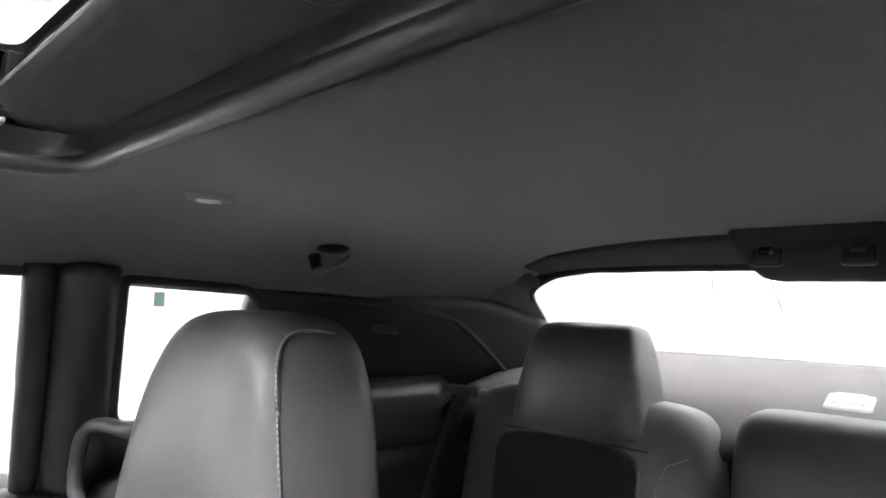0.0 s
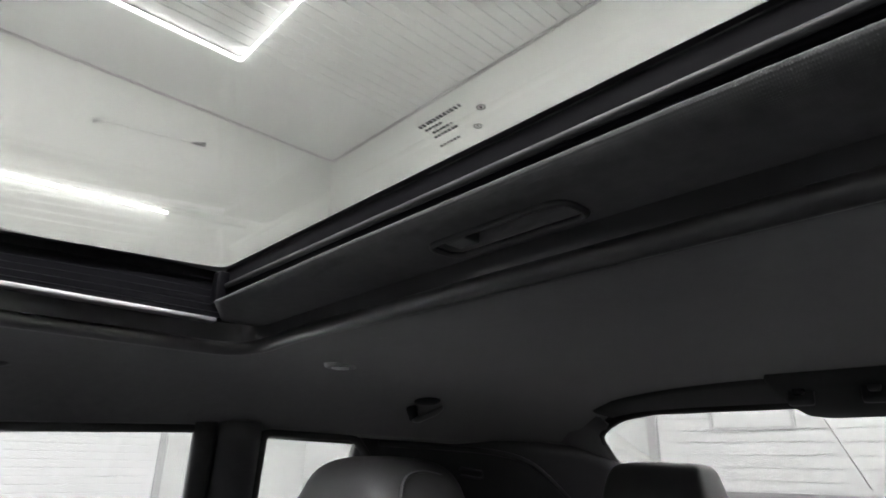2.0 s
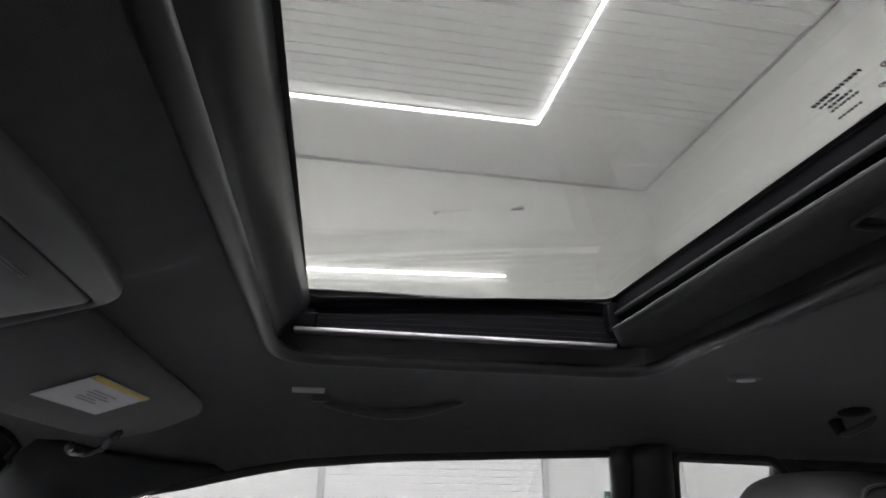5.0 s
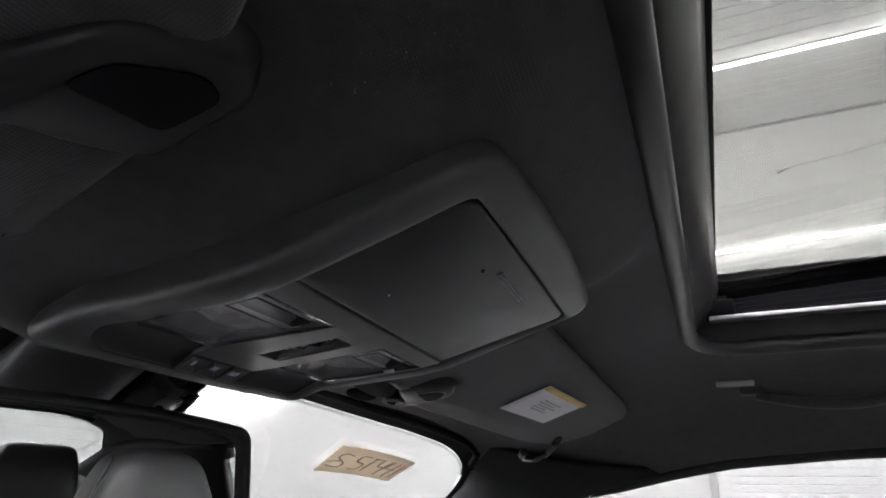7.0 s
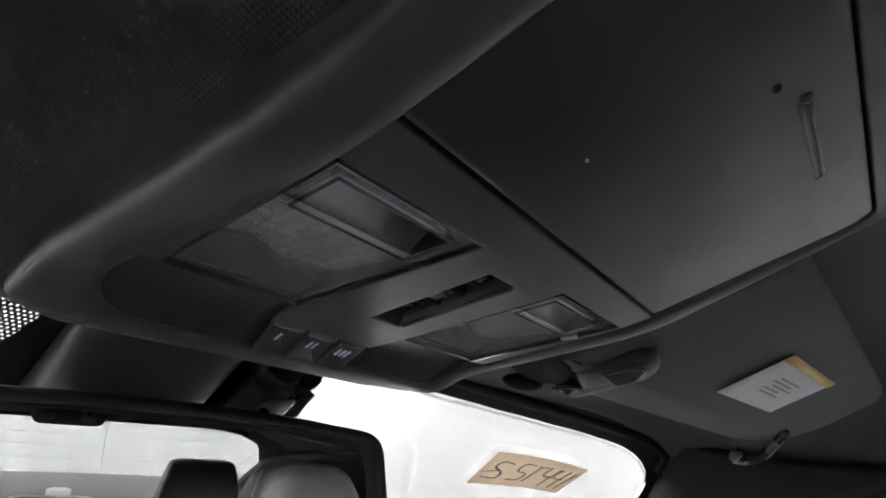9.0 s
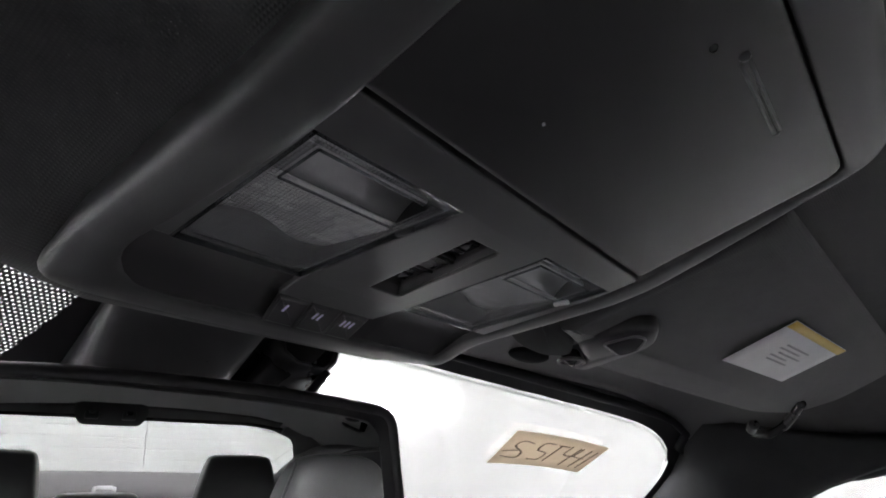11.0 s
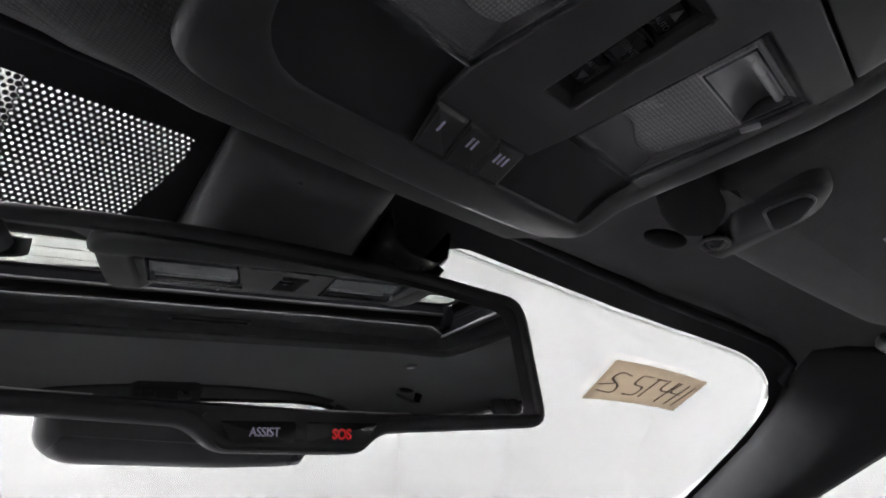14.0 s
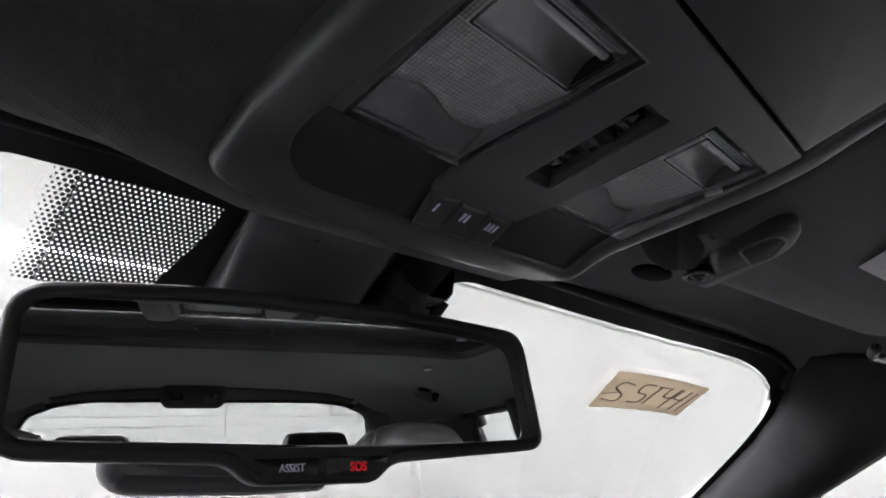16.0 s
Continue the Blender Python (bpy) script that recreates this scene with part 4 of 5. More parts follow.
BODY = rounded([(0.1455, -0.034), (0.0405, -0.0382), (0.0295, -0.0472), (-0.0320, -0.0458), (-0.0440, -0.0362), (-0.133, -0.0312), (-0.1345, 0.037), (-0.06, 0.0450), (0.05, 0.0445), (0.134, 0.0375)],
               [0.012, 0.006, 0.006, 0.006, 0.006, 0.016, 0.016, 0.06, 0.06, 0.014], 7)
part("housing", rings([[on_mirror(p.x, p.y, w) for p in grown(BODY, g)] for g, w in ((-0.022, -0.042), (-0.010, -0.034), (-0.003, -0.020), (0.0, -0.008), (0.0, -0.001), (-0.0012, 0.002), (-0.004, 0.003), (-0.0065, 0.002), (-0.007, -0.002))], cap_first=True), M_MFRAME, mirror)
GL = rounded([(0.1290, -0.0285), (0.02, -0.0302), (-0.1275, -0.0245), (-0.1285, 0.0315), (-0.06, 0.0365), (0.05, 0.0345), (0.1205, 0.0270)], [0.008, 0.05, 0.012, 0.014, 0.05, 0.05, 0.012], 8)
part("mirror_glass", rings([[on_mirror(p.x, p.y, w) for p in grown(GL, g)] for g, w in ((0.004, -0.004), (0.0, 0.0006), (-0.0006, 0.0008))], True, True), M_MIRROR, mirror, "silvered mirror glass", smooth=False)
part("bezel", rings([[on_mirror(p.x, p.y, w) for p in grown(BODY, -g)] for g, w in ((0.0060, -0.006), (0.0060, -0.0010), (0.0062, 0.0))], True, True), M_MFRAME, mirror, "satin black inner frame", smooth=False)
part("chin_bar", rings([[on_mirror(p.x, p.y, w) for p in rounded([(0.039, -0.0325), (-0.038, -0.0310), (-0.040, -0.0355), (-0.0315, -0.0448), (0.0290, -0.0462), (0.039, -0.0375)], 0.003, 4)] for w in (-0.003, 0.0024)], True, True), M_MFRAME, mirror, smooth=False)
for a, b, txt, m, lab in ((-0.033, -0.0015, "ASSIST", M_LIT_MARK, "button printed ASSIST"), (0.0028, 0.0370, "SOS", M_LIT_RED, "button printed SOS in red")):
    o = rounded([(b, -0.0342), (a, -0.0342), (a + (0.006 if txt == "ASSIST" else 0), -0.0430), (b - (0.006 if txt == "SOS" else 0), -0.0433)], 0.0016, 4)
    btn = part("call_button", rings([[on_mirror(p.x, p.y, w) for p in grown(o, -g)] for g, w in ((0, 0.001), (0, 0.0026), (0.0006, 0.0032))], cap_last=True), M_GLOSS, mirror, lab)
    basis = Matrix((MU, MV, MN)).transposed().to_4x4()
    c = ((-0.0148, -0.0386) if txt == "ASSIST" else (0.0188, -0.0392))
    mm = Matrix.Translation(on_mirror(*c, 0.0036)) @ basis @ Matrix.Diagonal((0.85, 1, 1, 1))
    lettering("lettering", txt, 0.0050 if txt == "ASSIST" else 0.0060, m, mm, btn, bold=0.0 if txt == "ASSIST" else 0.00012)
part("led_dot", box(-0.0008, 0.0008, -0.0008, 0.0008, -0.0005, 0.0005, m=Matrix.Translation(on_mirror(-0.0005, -0.037, 0.003))), M_PLASTIC, mirror)
# lower back shell, peeping out beneath
o = rounded([(-0.020, -0.0505), (-0.080, -0.0475), (-0.090, -0.040), (-0.090, -0.020), (0.02, -0.02), (0.02, -0.0505)], 0.008, 6)
part("back_shell", rings([[on_mirror(p.x, p.y, w) for p in grown(o, g)] for g, w in ((-0.012, -0.075), (-0.003, -0.066), (0.0, -0.05), (0.0, -0.036), (-0.003, -0.030), (-0.007, -0.028))], True, True), M_SHROUD, mirror)
# stalk and sensor shroud up to the header
stalk = [(0.0, 0.452, 1.152), (0.002, 0.470, 1.172), (0.004, 0.486, 1.190)]
part("stalk", tube(stalk, [0.016, 0.013, 0.012], sides=14), M_GLOSS, mirror)

shroud = thing("sensor_shroud", "black plastic sensor cover on the windscreen behind the mirror", "sensor cover")
loops = []
for f in np.linspace(0, 1, 11):
    y = 0.400 + 0.125 * f
    loop = []
    for a in np.linspace(0, math.pi, 33):
        w = 0.049 - 0.004 * f
        x = -0.004 - w * math.copysign(abs(math.cos(a)) ** 0.62, math.cos(a))
        loop.append((x, y, screen_z(x, y) - 0.002 - (0.012 + 0.030 * f ** 0.8) * math.sin(a) ** 0.72))
    for x in (0.02, -0.02):
        loop.append((x, y, screen_z(x, y) - 0.001))
    loops.append(loop)
part("cover", rings(loops, True, True), M_SHROUD, shroud)
rows = []
for f in np.linspace(0, 1, 7):
    y = 0.418 + 0.075 * f
    rows.append([(x, y, screen_z(x, y) - 0.002 - d) for x, d in ((0.052, 0.0), (0.056, 0.018), (0.068, 0.024), (0.090, 0.024), (0.100, 0.018), (0.104, 0.0))])
solid(part("side_box", sheet(rows), M_GLOSS, shroud), 0.003)
part("cable", tube([(0.062, 0.425, 1.196), (0.072, 0.435, 1.189), (0.082, 0.437, 1.190), (0.090, 0.430, 1.200), (0.094, 0.42, 1.212)], 0.0035, sides=8), M_RUBBER, shroud)

# dotted ceramic print on the windscreen
frit = bmesh.new()
S = 0.0027


def on_screen(x, y, d=0.0035):
    return (x, y, screen_z(x, y) + 0.0035 - d)


def ring_cell(x, y, r):
    q = [math.pi / 6 + k * math.pi / 3 for k in range(6)]
    hexa = [frit.verts.new(on_screen(x + S / math.sqrt(3) * math.cos(a), y + S / math.sqrt(3) * math.sin(a))) for a in q]
    hole = [frit.verts.new(on_screen(x + r * math.cos(a), y + r * math.sin(a))) for a in q]
    for k in range(6):
        frit.faces.new((hexa[k], hexa[(k + 1) % 6], hole[(k + 1) % 6], hole[k]))


def dot(x, y, r):
    frit.faces.new([frit.verts.new(on_screen(x + r * math.cos(a), y + r * math.sin(a))) for a in np.linspace(0, 2 * math.pi, 8, endpoint=False)])


for j in range(40):
    for i in range(80):
        x, y = -0.175 + S * (i + 0.5 * (j % 2)), 0.4195 + S * 0.866 * j
        right = -0.060 - 0.35 * max(0.0, y - 0.437)
        if x > right or y > 0.482:
            continue
        if x > -0.129:
            ring_cell(x, y, 0.30 * S)
        else:
            r = S * (0.48 - 0.34 * (-0.129 - x) / 0.010)
            if r > 0.15 * S:
                dot(x, y, r)
for i in range(360):
    x = 0.108 + 0.0016 * i
    if x < 0.66:
        y = head_front(x) + 0.008
        dot(x, y, 0.00065)
        dot(x + 0.0008, y + 0.0016, 0.0005)
p = part("dotted_print", frit, M_FRIT, smooth=False)
tagged(p, "black dotted ceramic print on the windscreen glass", "dot print", kind="stuff")
# solid black print round the shroud and along the edge
rows = [[on_screen(x, head_front(abs(x)) - 0.045 + 0.0 * f, 0.002) for x in np.linspace(-0.66, 0.66, 61)] for f in (0, 1)]
rows[1] = [on_screen(x, head_front(abs(x)) + (0.002 if -0.17 < x < -0.05 else 0.006), 0.002) for x in np.linspace(-0.66, 0.66, 61)]
p = part("edge_print", sheet(rows), M_FRIT, smooth=False)
solid(p, 0.0004)
tagged(p, "solid black ceramic print along the windscreen edge", "edge print", kind="structure")
rows = [[on_screen(x + 0.0 * y, y, 0.002) for x in np.linspace(-0.062 - 0.35 * max(0.0, y - 0.437), 0.108, 12)] for y in np.linspace(0.41, 0.53, 12)]
p = part("edge_print", sheet(rows), M_FRIT, smooth=False)
solid(p, 0.0004)
tagged(p, "solid black ceramic print round the sensor cover", "edge print", kind="structure")

rows = []
for k in range(9):
    x = 0.107 + 0.022 * k / 8
    r = 0.016 * (1 - math.sqrt(max(0.0, 1 - ((0.129 - x) / 0.022) ** 2)))
    rows.append([on_screen(x, head_front(x) + 0.003, 0.0024), on_screen(x, head_front(x) + 0.006 + r, 0.0024)])
p = part("edge_print", sheet(rows), M_FRIT, smooth=False)
solid(p, 0.0004)
tagged(p, "rounded corner of the black windscreen print", "edge print", kind="structure")

for s in (1, -1):
    edge = [Vector(v) for v in smooth([(0.50, 0.400, 0), (0.554, 0.389, 0), (0.598, 0.386, 0), (0.641, 0.394, 0), (0.670, 0.413, 0), (0.691, 0.451, 0), (0.711, 0.521, 0), (0.745, 0.67, 0), (0.775, 0.83, 0)], 5)]
    rows = []
    for k, v in enumerate(edge):
        t = (edge[min(k + 1, len(edge) - 1)] - edge[max(k - 1, 0)]).normalized()
        w = v + Vector((t.y, -t.x, 0)) * 0.030
        rows.append([(s * q.x, q.y, screen_z(q.x, q.y) + 0.0012) for q in (v, v.lerp(w, 0.5), w)])
    p = part("edge_print", sheet(rows), M_FRIT, smooth=False)
    solid(p, 0.0004)
    tagged(p, "black ceramic print round the windscreen corner", "edge print", kind="structure")

# ---- number card inside the windscreen ----
card = thing("number_card", "tan paper card with faded handwriting, taped inside the windscreen", "card")
CC = [Vector(p) for p in ((0.403, 0.513), (0.391, 0.461), (0.555, 0.436), (0.555, 0.483))]


def on_card(u, v, lift=0.0):
    p = CC[1].lerp(CC[2], u).lerp(CC[0].lerp(CC[3], u), v)
    return (p.x, p.y, screen_z(p.x, p.y) - 0.002 - lift)


solid(part("paper", sheet([[on_card(u, v) for u in np.linspace(0, 1, 9)] for v in np.linspace(0, 1, 5)]), M_CARD, card), 0.0005)
# handwriting, faded and seen from behind, as plain strokes
STROKES = (((0.26, 0.30), (0.15, 0.26), (0.11, 0.42), (0.22, 0.60), (0.20, 0.78), (0.05, 0.74)), ((0.02, 0.60), (0.17, 0.54)),
           ((0.47, 0.24), (0.37, 0.26), (0.36, 0.48), (0.46, 0.54), (0.44, 0.76), (0.33, 0.78)), ((0.52, 0.26), (0.63, 0.25)), ((0.55, 0.26), (0.51, 0.80)),
           ((0.66, 0.22), (0.65, 0.50), (0.76, 0.52)), ((0.76, 0.22), (0.71, 0.86)), ((0.79, 0.22), (0.77, 0.50), (0.88, 0.52)), ((0.88, 0.22), (0.83, 0.86)), ((0.95, 0.22), (0.91, 0.86)))
for stroke in STROKES:
    line = smooth([(u, v, 0) for u, v in stroke], 4)
    part("ink_bar", tube([on_card(p.x, p.y, 0.0005) for p in line], 0.0016, sides=6, flat=0.35), M_INK, card)

# ---- sun visors ----
vis_z = lambda x, y: 1.23 - 0.35 * (min(y, 0.225) - 0.19) - 0.05 * max(0.0, y - 0.225) - 0.04 * (abs(x) - 0.3)


def visor(s):
    v = thing("sun_visor", "black cloth sun visor with warning label, folded up" if s > 0 else "black cloth sun visor folded up against the headliner", "sun visor", "sun visors")
    if s > 0:
        o = rounded([(0.228, 0.298), (0.205, 0.282), (0.140, 0.272), (0.140, 0.135), (0.60, 0.122), (0.615, 0.17), (0.555, 0.262), (0.40, 0.281)], [0.006, 0.012, 0.01, 0.02, 0.02, 0.03, 0.05, 0.1], 8)
    else:
        o = rounded([(0.160, 0.268), (0.178, 0.160), (0.214, 0.100), (0.60, 0.092), (0.615, 0.17), (0.555, 0.262), (0.40, 0.281)], [0.012, 0.03, 0.03, 0.02, 0.03, 0.05, 0.1], 8)
    mk = lambda g, dz: [(s * p.x, p.y, vis_z(p.x, p.y) + dz) for p in grown(o, -g)]
    bm = rings([mk(0.010, 0.018), mk(0.002, 0.014), mk(0.0, 0.009), mk(0.002, 0.004), mk(0.007, 0.0008), mk(0.014, 0.0)], True, True)
    part("blade", bm, M_HEAD, v)
    part("pivot_rod", tube([(s * 0.600, 0.150, vis_z(0.60, 0.15) + 0.006), (s * 0.625, 0.155, vis_z(0.625, 0.155) + 0.010)], 0.005), M_PLASTIC, v)
    # pivot arm with a finger slot, its ball pin, and the covers of the mount
    back = 0.0 if s > 0 else 0.085
    arm_z = lambda p: vis_z(p.x, p.y) - 0.0016
    al = rounded([(x, y - back) for x, y in [(0.172, 0.270), (0.171, 0.228), (0.186, 0.221), (0.214, 0.236), (0.232, 0.284), (0.236, 0.300), (0.216, 0.304), (0.214, 0.284), (0.196, 0.280)]], [0.012, 0.008, 0.008, 0.012, 0.012, 0.006, 0.006, 0.010, 0.010], 6)
    sl = rounded([(x, y - back) for x, y in ((0.181, 0.257), (0.179, 0.235), (0.190, 0.232), (0.209, 0.246), (0.212, 0.261))], 0.005, 6)
    ak = lambda o, g, dz: [(s * p.x, p.y, arm_z(p) + dz) for p in grown(o, -g)]
    br = part("bracket", rings([ak(al, 0.0, 0.014), ak(al, 0.0, 0.003), ak(al, 0.0008, 0.001), ak(al, 0.003, -0.0006)], cap_last=True), M_PLASTIC, v, "black plastic pivot arm")
    # no hollow here: the slot's shade is a dark plate on the arm
    part("slot", rings([ak(sl, 0.0, -0.0012), ak(sl, 0.0006, -0.0014)], True, True), M_FRAME, br, "dark plate for the shaded finger slot")
    if s > 0:
        part("slot_rim", tube([(s * p.x, p.y, arm_z(p) - 0.0012) for p in sl], 0.0009, closed=True, sides=8), M_RIM, br)
    if s < 0:
        return v
    ball = bmesh.new()
    bmesh.ops.create_uvsphere(ball, u_segments=18, v_segments=12, radius=0.0085, matrix=Matrix.Translation((s * 0.205, 0.2915, 1.2190)) @ Matrix.Diagonal((1.2, 0.8, 0.7, 1)))
    part("pin", ball, M_GLOSS, v, "glossy black ball pin")
    part("ring", tube([(s * (0.204 + 0.0115 * math.cos(a)), 0.292 + 0.008 * math.sin(a), 1.2160) for a in np.linspace(0, 2 * math.pi, 16, endpoint=False)], 0.0013, closed=True, sides=8), M_RIM, v)
    ball = bmesh.new()
    bmesh.ops.create_uvsphere(ball, u_segments=18, v_segments=12, radius=0.011, matrix=Matrix.Translation((s * 0.183, 0.313, 1.2205)) @ Matrix.Rotation(s * radians(-18), 4, "Z") @ Matrix.Diagonal((1.6, 0.6, 0.5, 1)))
    part("mount_knob", ball, M_PILLAR, v)
    ml = rounded([(0.118, 0.262), (0.172, 0.270), (0.200, 0.290), (0.186, 0.304), (0.156, 0.303), (0.124, 0.292)], [0.006, 0.02, 0.008, 0.008, 0.012, 0.01], 6)
    part("mount_cover", rings([ak(ml, 0.0, 0.018), ak(ml, 0.0, 0.005), ak(ml, 0.001, 0.0025), ak(ml, 0.0035, 0.0014)], cap_last=True), M_PILLAR, v)
    # outer clip
    part("clip", tube(smooth([(s * 0.545, 0.262, 1.190), (s * 0.556, 0.256, 1.186), (s * 0.558, 0.242, 1.191), (s * 0.548, 0.226, 1.202), (s * 0.530, 0.212, 1.212)], 5), 0.0045, sides=10), M_GLOSS, v, "black plastic retaining clip")
    part("clip_hook", tube(smooth([(s * 0.505, 0.254, 1.193), (s * 0.515, 0.260, 1.190), (s * 0.530, 0.262, 1.187), (s * 0.552, 0.258, 1.187)], 4), 0.005, sides=8), M_GLOSS, v)
    if s > 0:
        L = [Vector(p) for p in ((0.295, 0.218), (0.293, 0.164), (0.420, 0.153), (0.423, 0.206))]
        f = lambda u, w, d: (lambda p: (p.x, p.y, vis_z(p.x, p.y) - d))(L[1].lerp(L[2], u).lerp(L[0].lerp(L[3], u), w))
        lab = solid(part("label", sheet([[f(u, w, 0.0008) for u in np.linspace(0, 1, 9)] for w in np.linspace(0, 1, 5)]), M_LABEL, v, "white warning label with a yellow band, print too small to read"), 0.0004)
        solid(part("label_band", sheet([[f(u, w, 0.0014) for u in np.linspace(0, 1, 9)] for w in np.linspace(0.0, 0.13, 3)]), M_YELLOW, lab), 0.0003)
        for k, (u0, u1, w) in enumerate([(0.30, 0.70, 0.34), (0.28, 0.62, 0.42), (0.35, 0.72, 0.50), (0.30, 0.58, 0.58), (0.33, 0.66, 0.66)]):
            solid(part("print_line", sheet([[f(u, w + d, 0.0014) for u in np.linspace(u0, u1, 6)] for d in (0, 0.03)]), M_GREY_INK, lab), 0.0002)
    return v


visor(1)
visor(-1)

# ---- roof fittings ----
for s in (1, -1):
    g = thing("grab_handle", "black folding grab handle on the roof rail", "grab handle", "grab handles")
    pts = []
    for f in np.linspace(0, 1, 15):
        y = -0.035 - 0.205 * f
        b = math.sin(math.pi * f)
        pts.append((s * (0.568 - 0.008 * b), y, 1.261 - 0.019 * b + 0.012 * f))
    part("grip", tube(pts, [0.006 + 0.003 * math.sin(math.pi * k / 14) for k in range(15)], sides=10, flat=0.8), M_HEAD, g)
    for y, z in ((-0.03, 1.266), (-0.245, 1.276)):
        part("mount", box(s * 0.567 - 0.014, s * 0.567 + 0.014, y - 0.014, y + 0.014, z - 0.004, z + 0.012, 0.004), M_HEAD, g)
    b = thing("airbag_badge", "small pale grey badge on the roof rail", "badge", "airbag badges")
    part("plate", box(-0.005, 0.005, -0.022, 0.022, -0.002, 0.003, 0.0018, m=Matrix.Translation((s * 0.543, -0.012, head_z(0.543, -0.012) - 0.001)) @ Matrix.Rotation(s * radians(28), 4, "Y")), M_BADGE, b)
    b = thing("reading_light", "small oval silver reading light in the headliner", "lamp", "reading lights")
    o = [Vector((0.025 * math.cos(a), 0.010 * math.sin(a))) for a in np.linspace(0, 2 * math.pi, 24, endpoint=False)]
    m = Matrix.Translation((s * 0.440, -0.605, head_z(0.44, -0.605) - 0.001)) @ Matrix.Rotation(s * radians(14), 4, "Y") @ Matrix.Rotation(radians(80), 4, "Z")
    part("bezel", rings([[m @ Vector((p.x, p.y, d)) for p in grown(o, -g)] for g, d in ((0.0, 0.002), (0.001, -0.003), (0.004, -0.0045), (0.006, -0.003))], cap_last=True), M_GREYMETAL, b)
    part("lens", rings([[m @ Vector((p.x * 0.55, p.y * 0.45, d)) for p in grown(o, -g)] for g, d in ((0.0, -0.002), (0.001, -0.0055))], cap_last=True), M_LABEL, b, "white lens")
    h = thing("coat_hook", "black plastic coat hook on the roof rail", "coat hook", "coat hooks")
    hz = head_z(0.52, -0.85)
    dome = bmesh.new()
    bmesh.ops.create_uvsphere(dome, u_segments=20, v_segments=10, radius=0.026, matrix=Matrix.Translation((s * 0.530, -0.848, hz + 0.004)) @ Matrix.Diagonal((1.0, 1.2, 0.45, 1)))
    part("base", dome, M_FRAME, h)
    a, b = Vector((s * 0.548, -0.838, hz - 0.036)), Vector((s * 0.500, -0.862, hz - 0.010))
    side = (b - a).cross(Vector((0, 0, 1))).normalized()
    loops = []
    for f, w, tk, lift in ((0.0, 0.008, 0.004, 0.003), (0.15, 0.010, 0.006, 0.0), (0.5, 0.0095, 0.006, -0.002), (0.8, 0.0090, 0.0065, -0.003), (1.0, 0.006, 0.004, -0.002)):
        c = a.lerp(b, f) + Vector((0, 0, lift))
        loops.append([tuple(c + side * (w * math.cos(q)) + Vector((0, 0, tk * math.sin(q)))) for q in np.linspace(0, 2 * math.pi, 14, endpoint=False)])
    part("hook", rings(loops, True, True), M_CONSOLE, h, "satin black flip lever")
    part("socket", tube([tuple(a + Vector((0, 0, 0.004))), (s * 0.556, -0.836, hz - 0.006)], [0.008, 0.011], sides=12, up=(0, 1, 0)), M_FRAME, h)

# high stop lamp in the back window's header
stop = thing("brake_light_housing", "black housing of the high brake light under the roof", "brake light")
loops = []
for y, zb, zt, w, k in ((-0.985, 1.284, 1.298, 0.075, 0.4), (-1.03, 1.270, 1.30, 0.090, 0.5), (-1.10, 1.253, 1.30, 0.095, 0.65), (-1.16, 1.246, 1.30, 0.096, 0.8), (-1.235, 1.248, 1.30, 0.094, 0.85), (-1.26, 1.256, 1.295, 0.088, 0.8)):
    o = rounded([(w, zt), (w * 0.93, (zb + zt) / 2), (w * 0.80, zb), (-w * 0.80, zb), (-w * 0.93, (zb + zt) / 2), (-w, zt)], [0.005, 0.012, 0.012, 0.012, 0.012, 0.005], 5)
    loops.append([(p.x - 0.060, y, p.y) for p in o])
part("housing", rings(loops, True, True), M_PILLAR, stop)
for x in (-0.018, -0.103):
    q = Matrix.Translation((x, -1.034, 1.2685)) @ Matrix.Rotation(radians(-72), 4, "X")
    b = part("cap", box(-0.016, 0.016, -0.018, 0.018, -0.006, 0.007, 0.005, m=q), M_PLASTIC, stop, "square black cap")
    part("screw", box(-0.007, 0.007, -0.007, 0.007, -0.006, 0.013, 0.003, m=q), M_GLOSS, b)

# ---- seats ----
def soft_block(sections, mat, name, parent, label="", n=36, power=4.0):
    """Stacked superellipse sections: (centre x, y, z, half width, half depth, turn in degrees)."""
    loops = []
    for cx, cy, cz, hw, hd, rot in sections:
        r = radians(rot)
        loop = []
        for a in np.linspace(0, 2 * math.pi, n, endpoint=False):
            c, s_ = math.cos(a), math.sin(a)
            x, y = hw * math.copysign(abs(c) ** (2 / power), c), hd * math.copysign(abs(s_) ** (2 / power), s_)
            loop.append((cx + x * math.cos(r) - y * math.sin(r), cy + x * math.sin(r) + y * math.cos(r), cz))
        loops.append(loop)
    ob = part(name, rings(loops, True, True), mat, parent, label)
    sub = ob.modifiers.new("round", "SUBSURF")
    sub.levels = sub.render_levels = 2
    return ob


def stitched(points, parent, n=40, r=0.0010):
    pts = [Vector(p) for p in points]
    lens = [0.0]
    for a, b in zip(pts, pts[1:]):
        lens.append(lens[-1] + (b - a).length)
    at = lambda d: Vector([float(np.interp(d, lens, [p[k] for p in pts])) for k in range(3)])
    bms = []
    for k in range(n):
        d0, d1 = lens[-1] * (k + 0.12) / n, lens[-1] * (k + 0.88) / n
        bms.append(tube([at(d0), at((d0 + d1) / 2), at(d1)], r, sides=5))
    return part("stitching", join(*bms), M_STITCH, parent, "pale grey seam stitching")


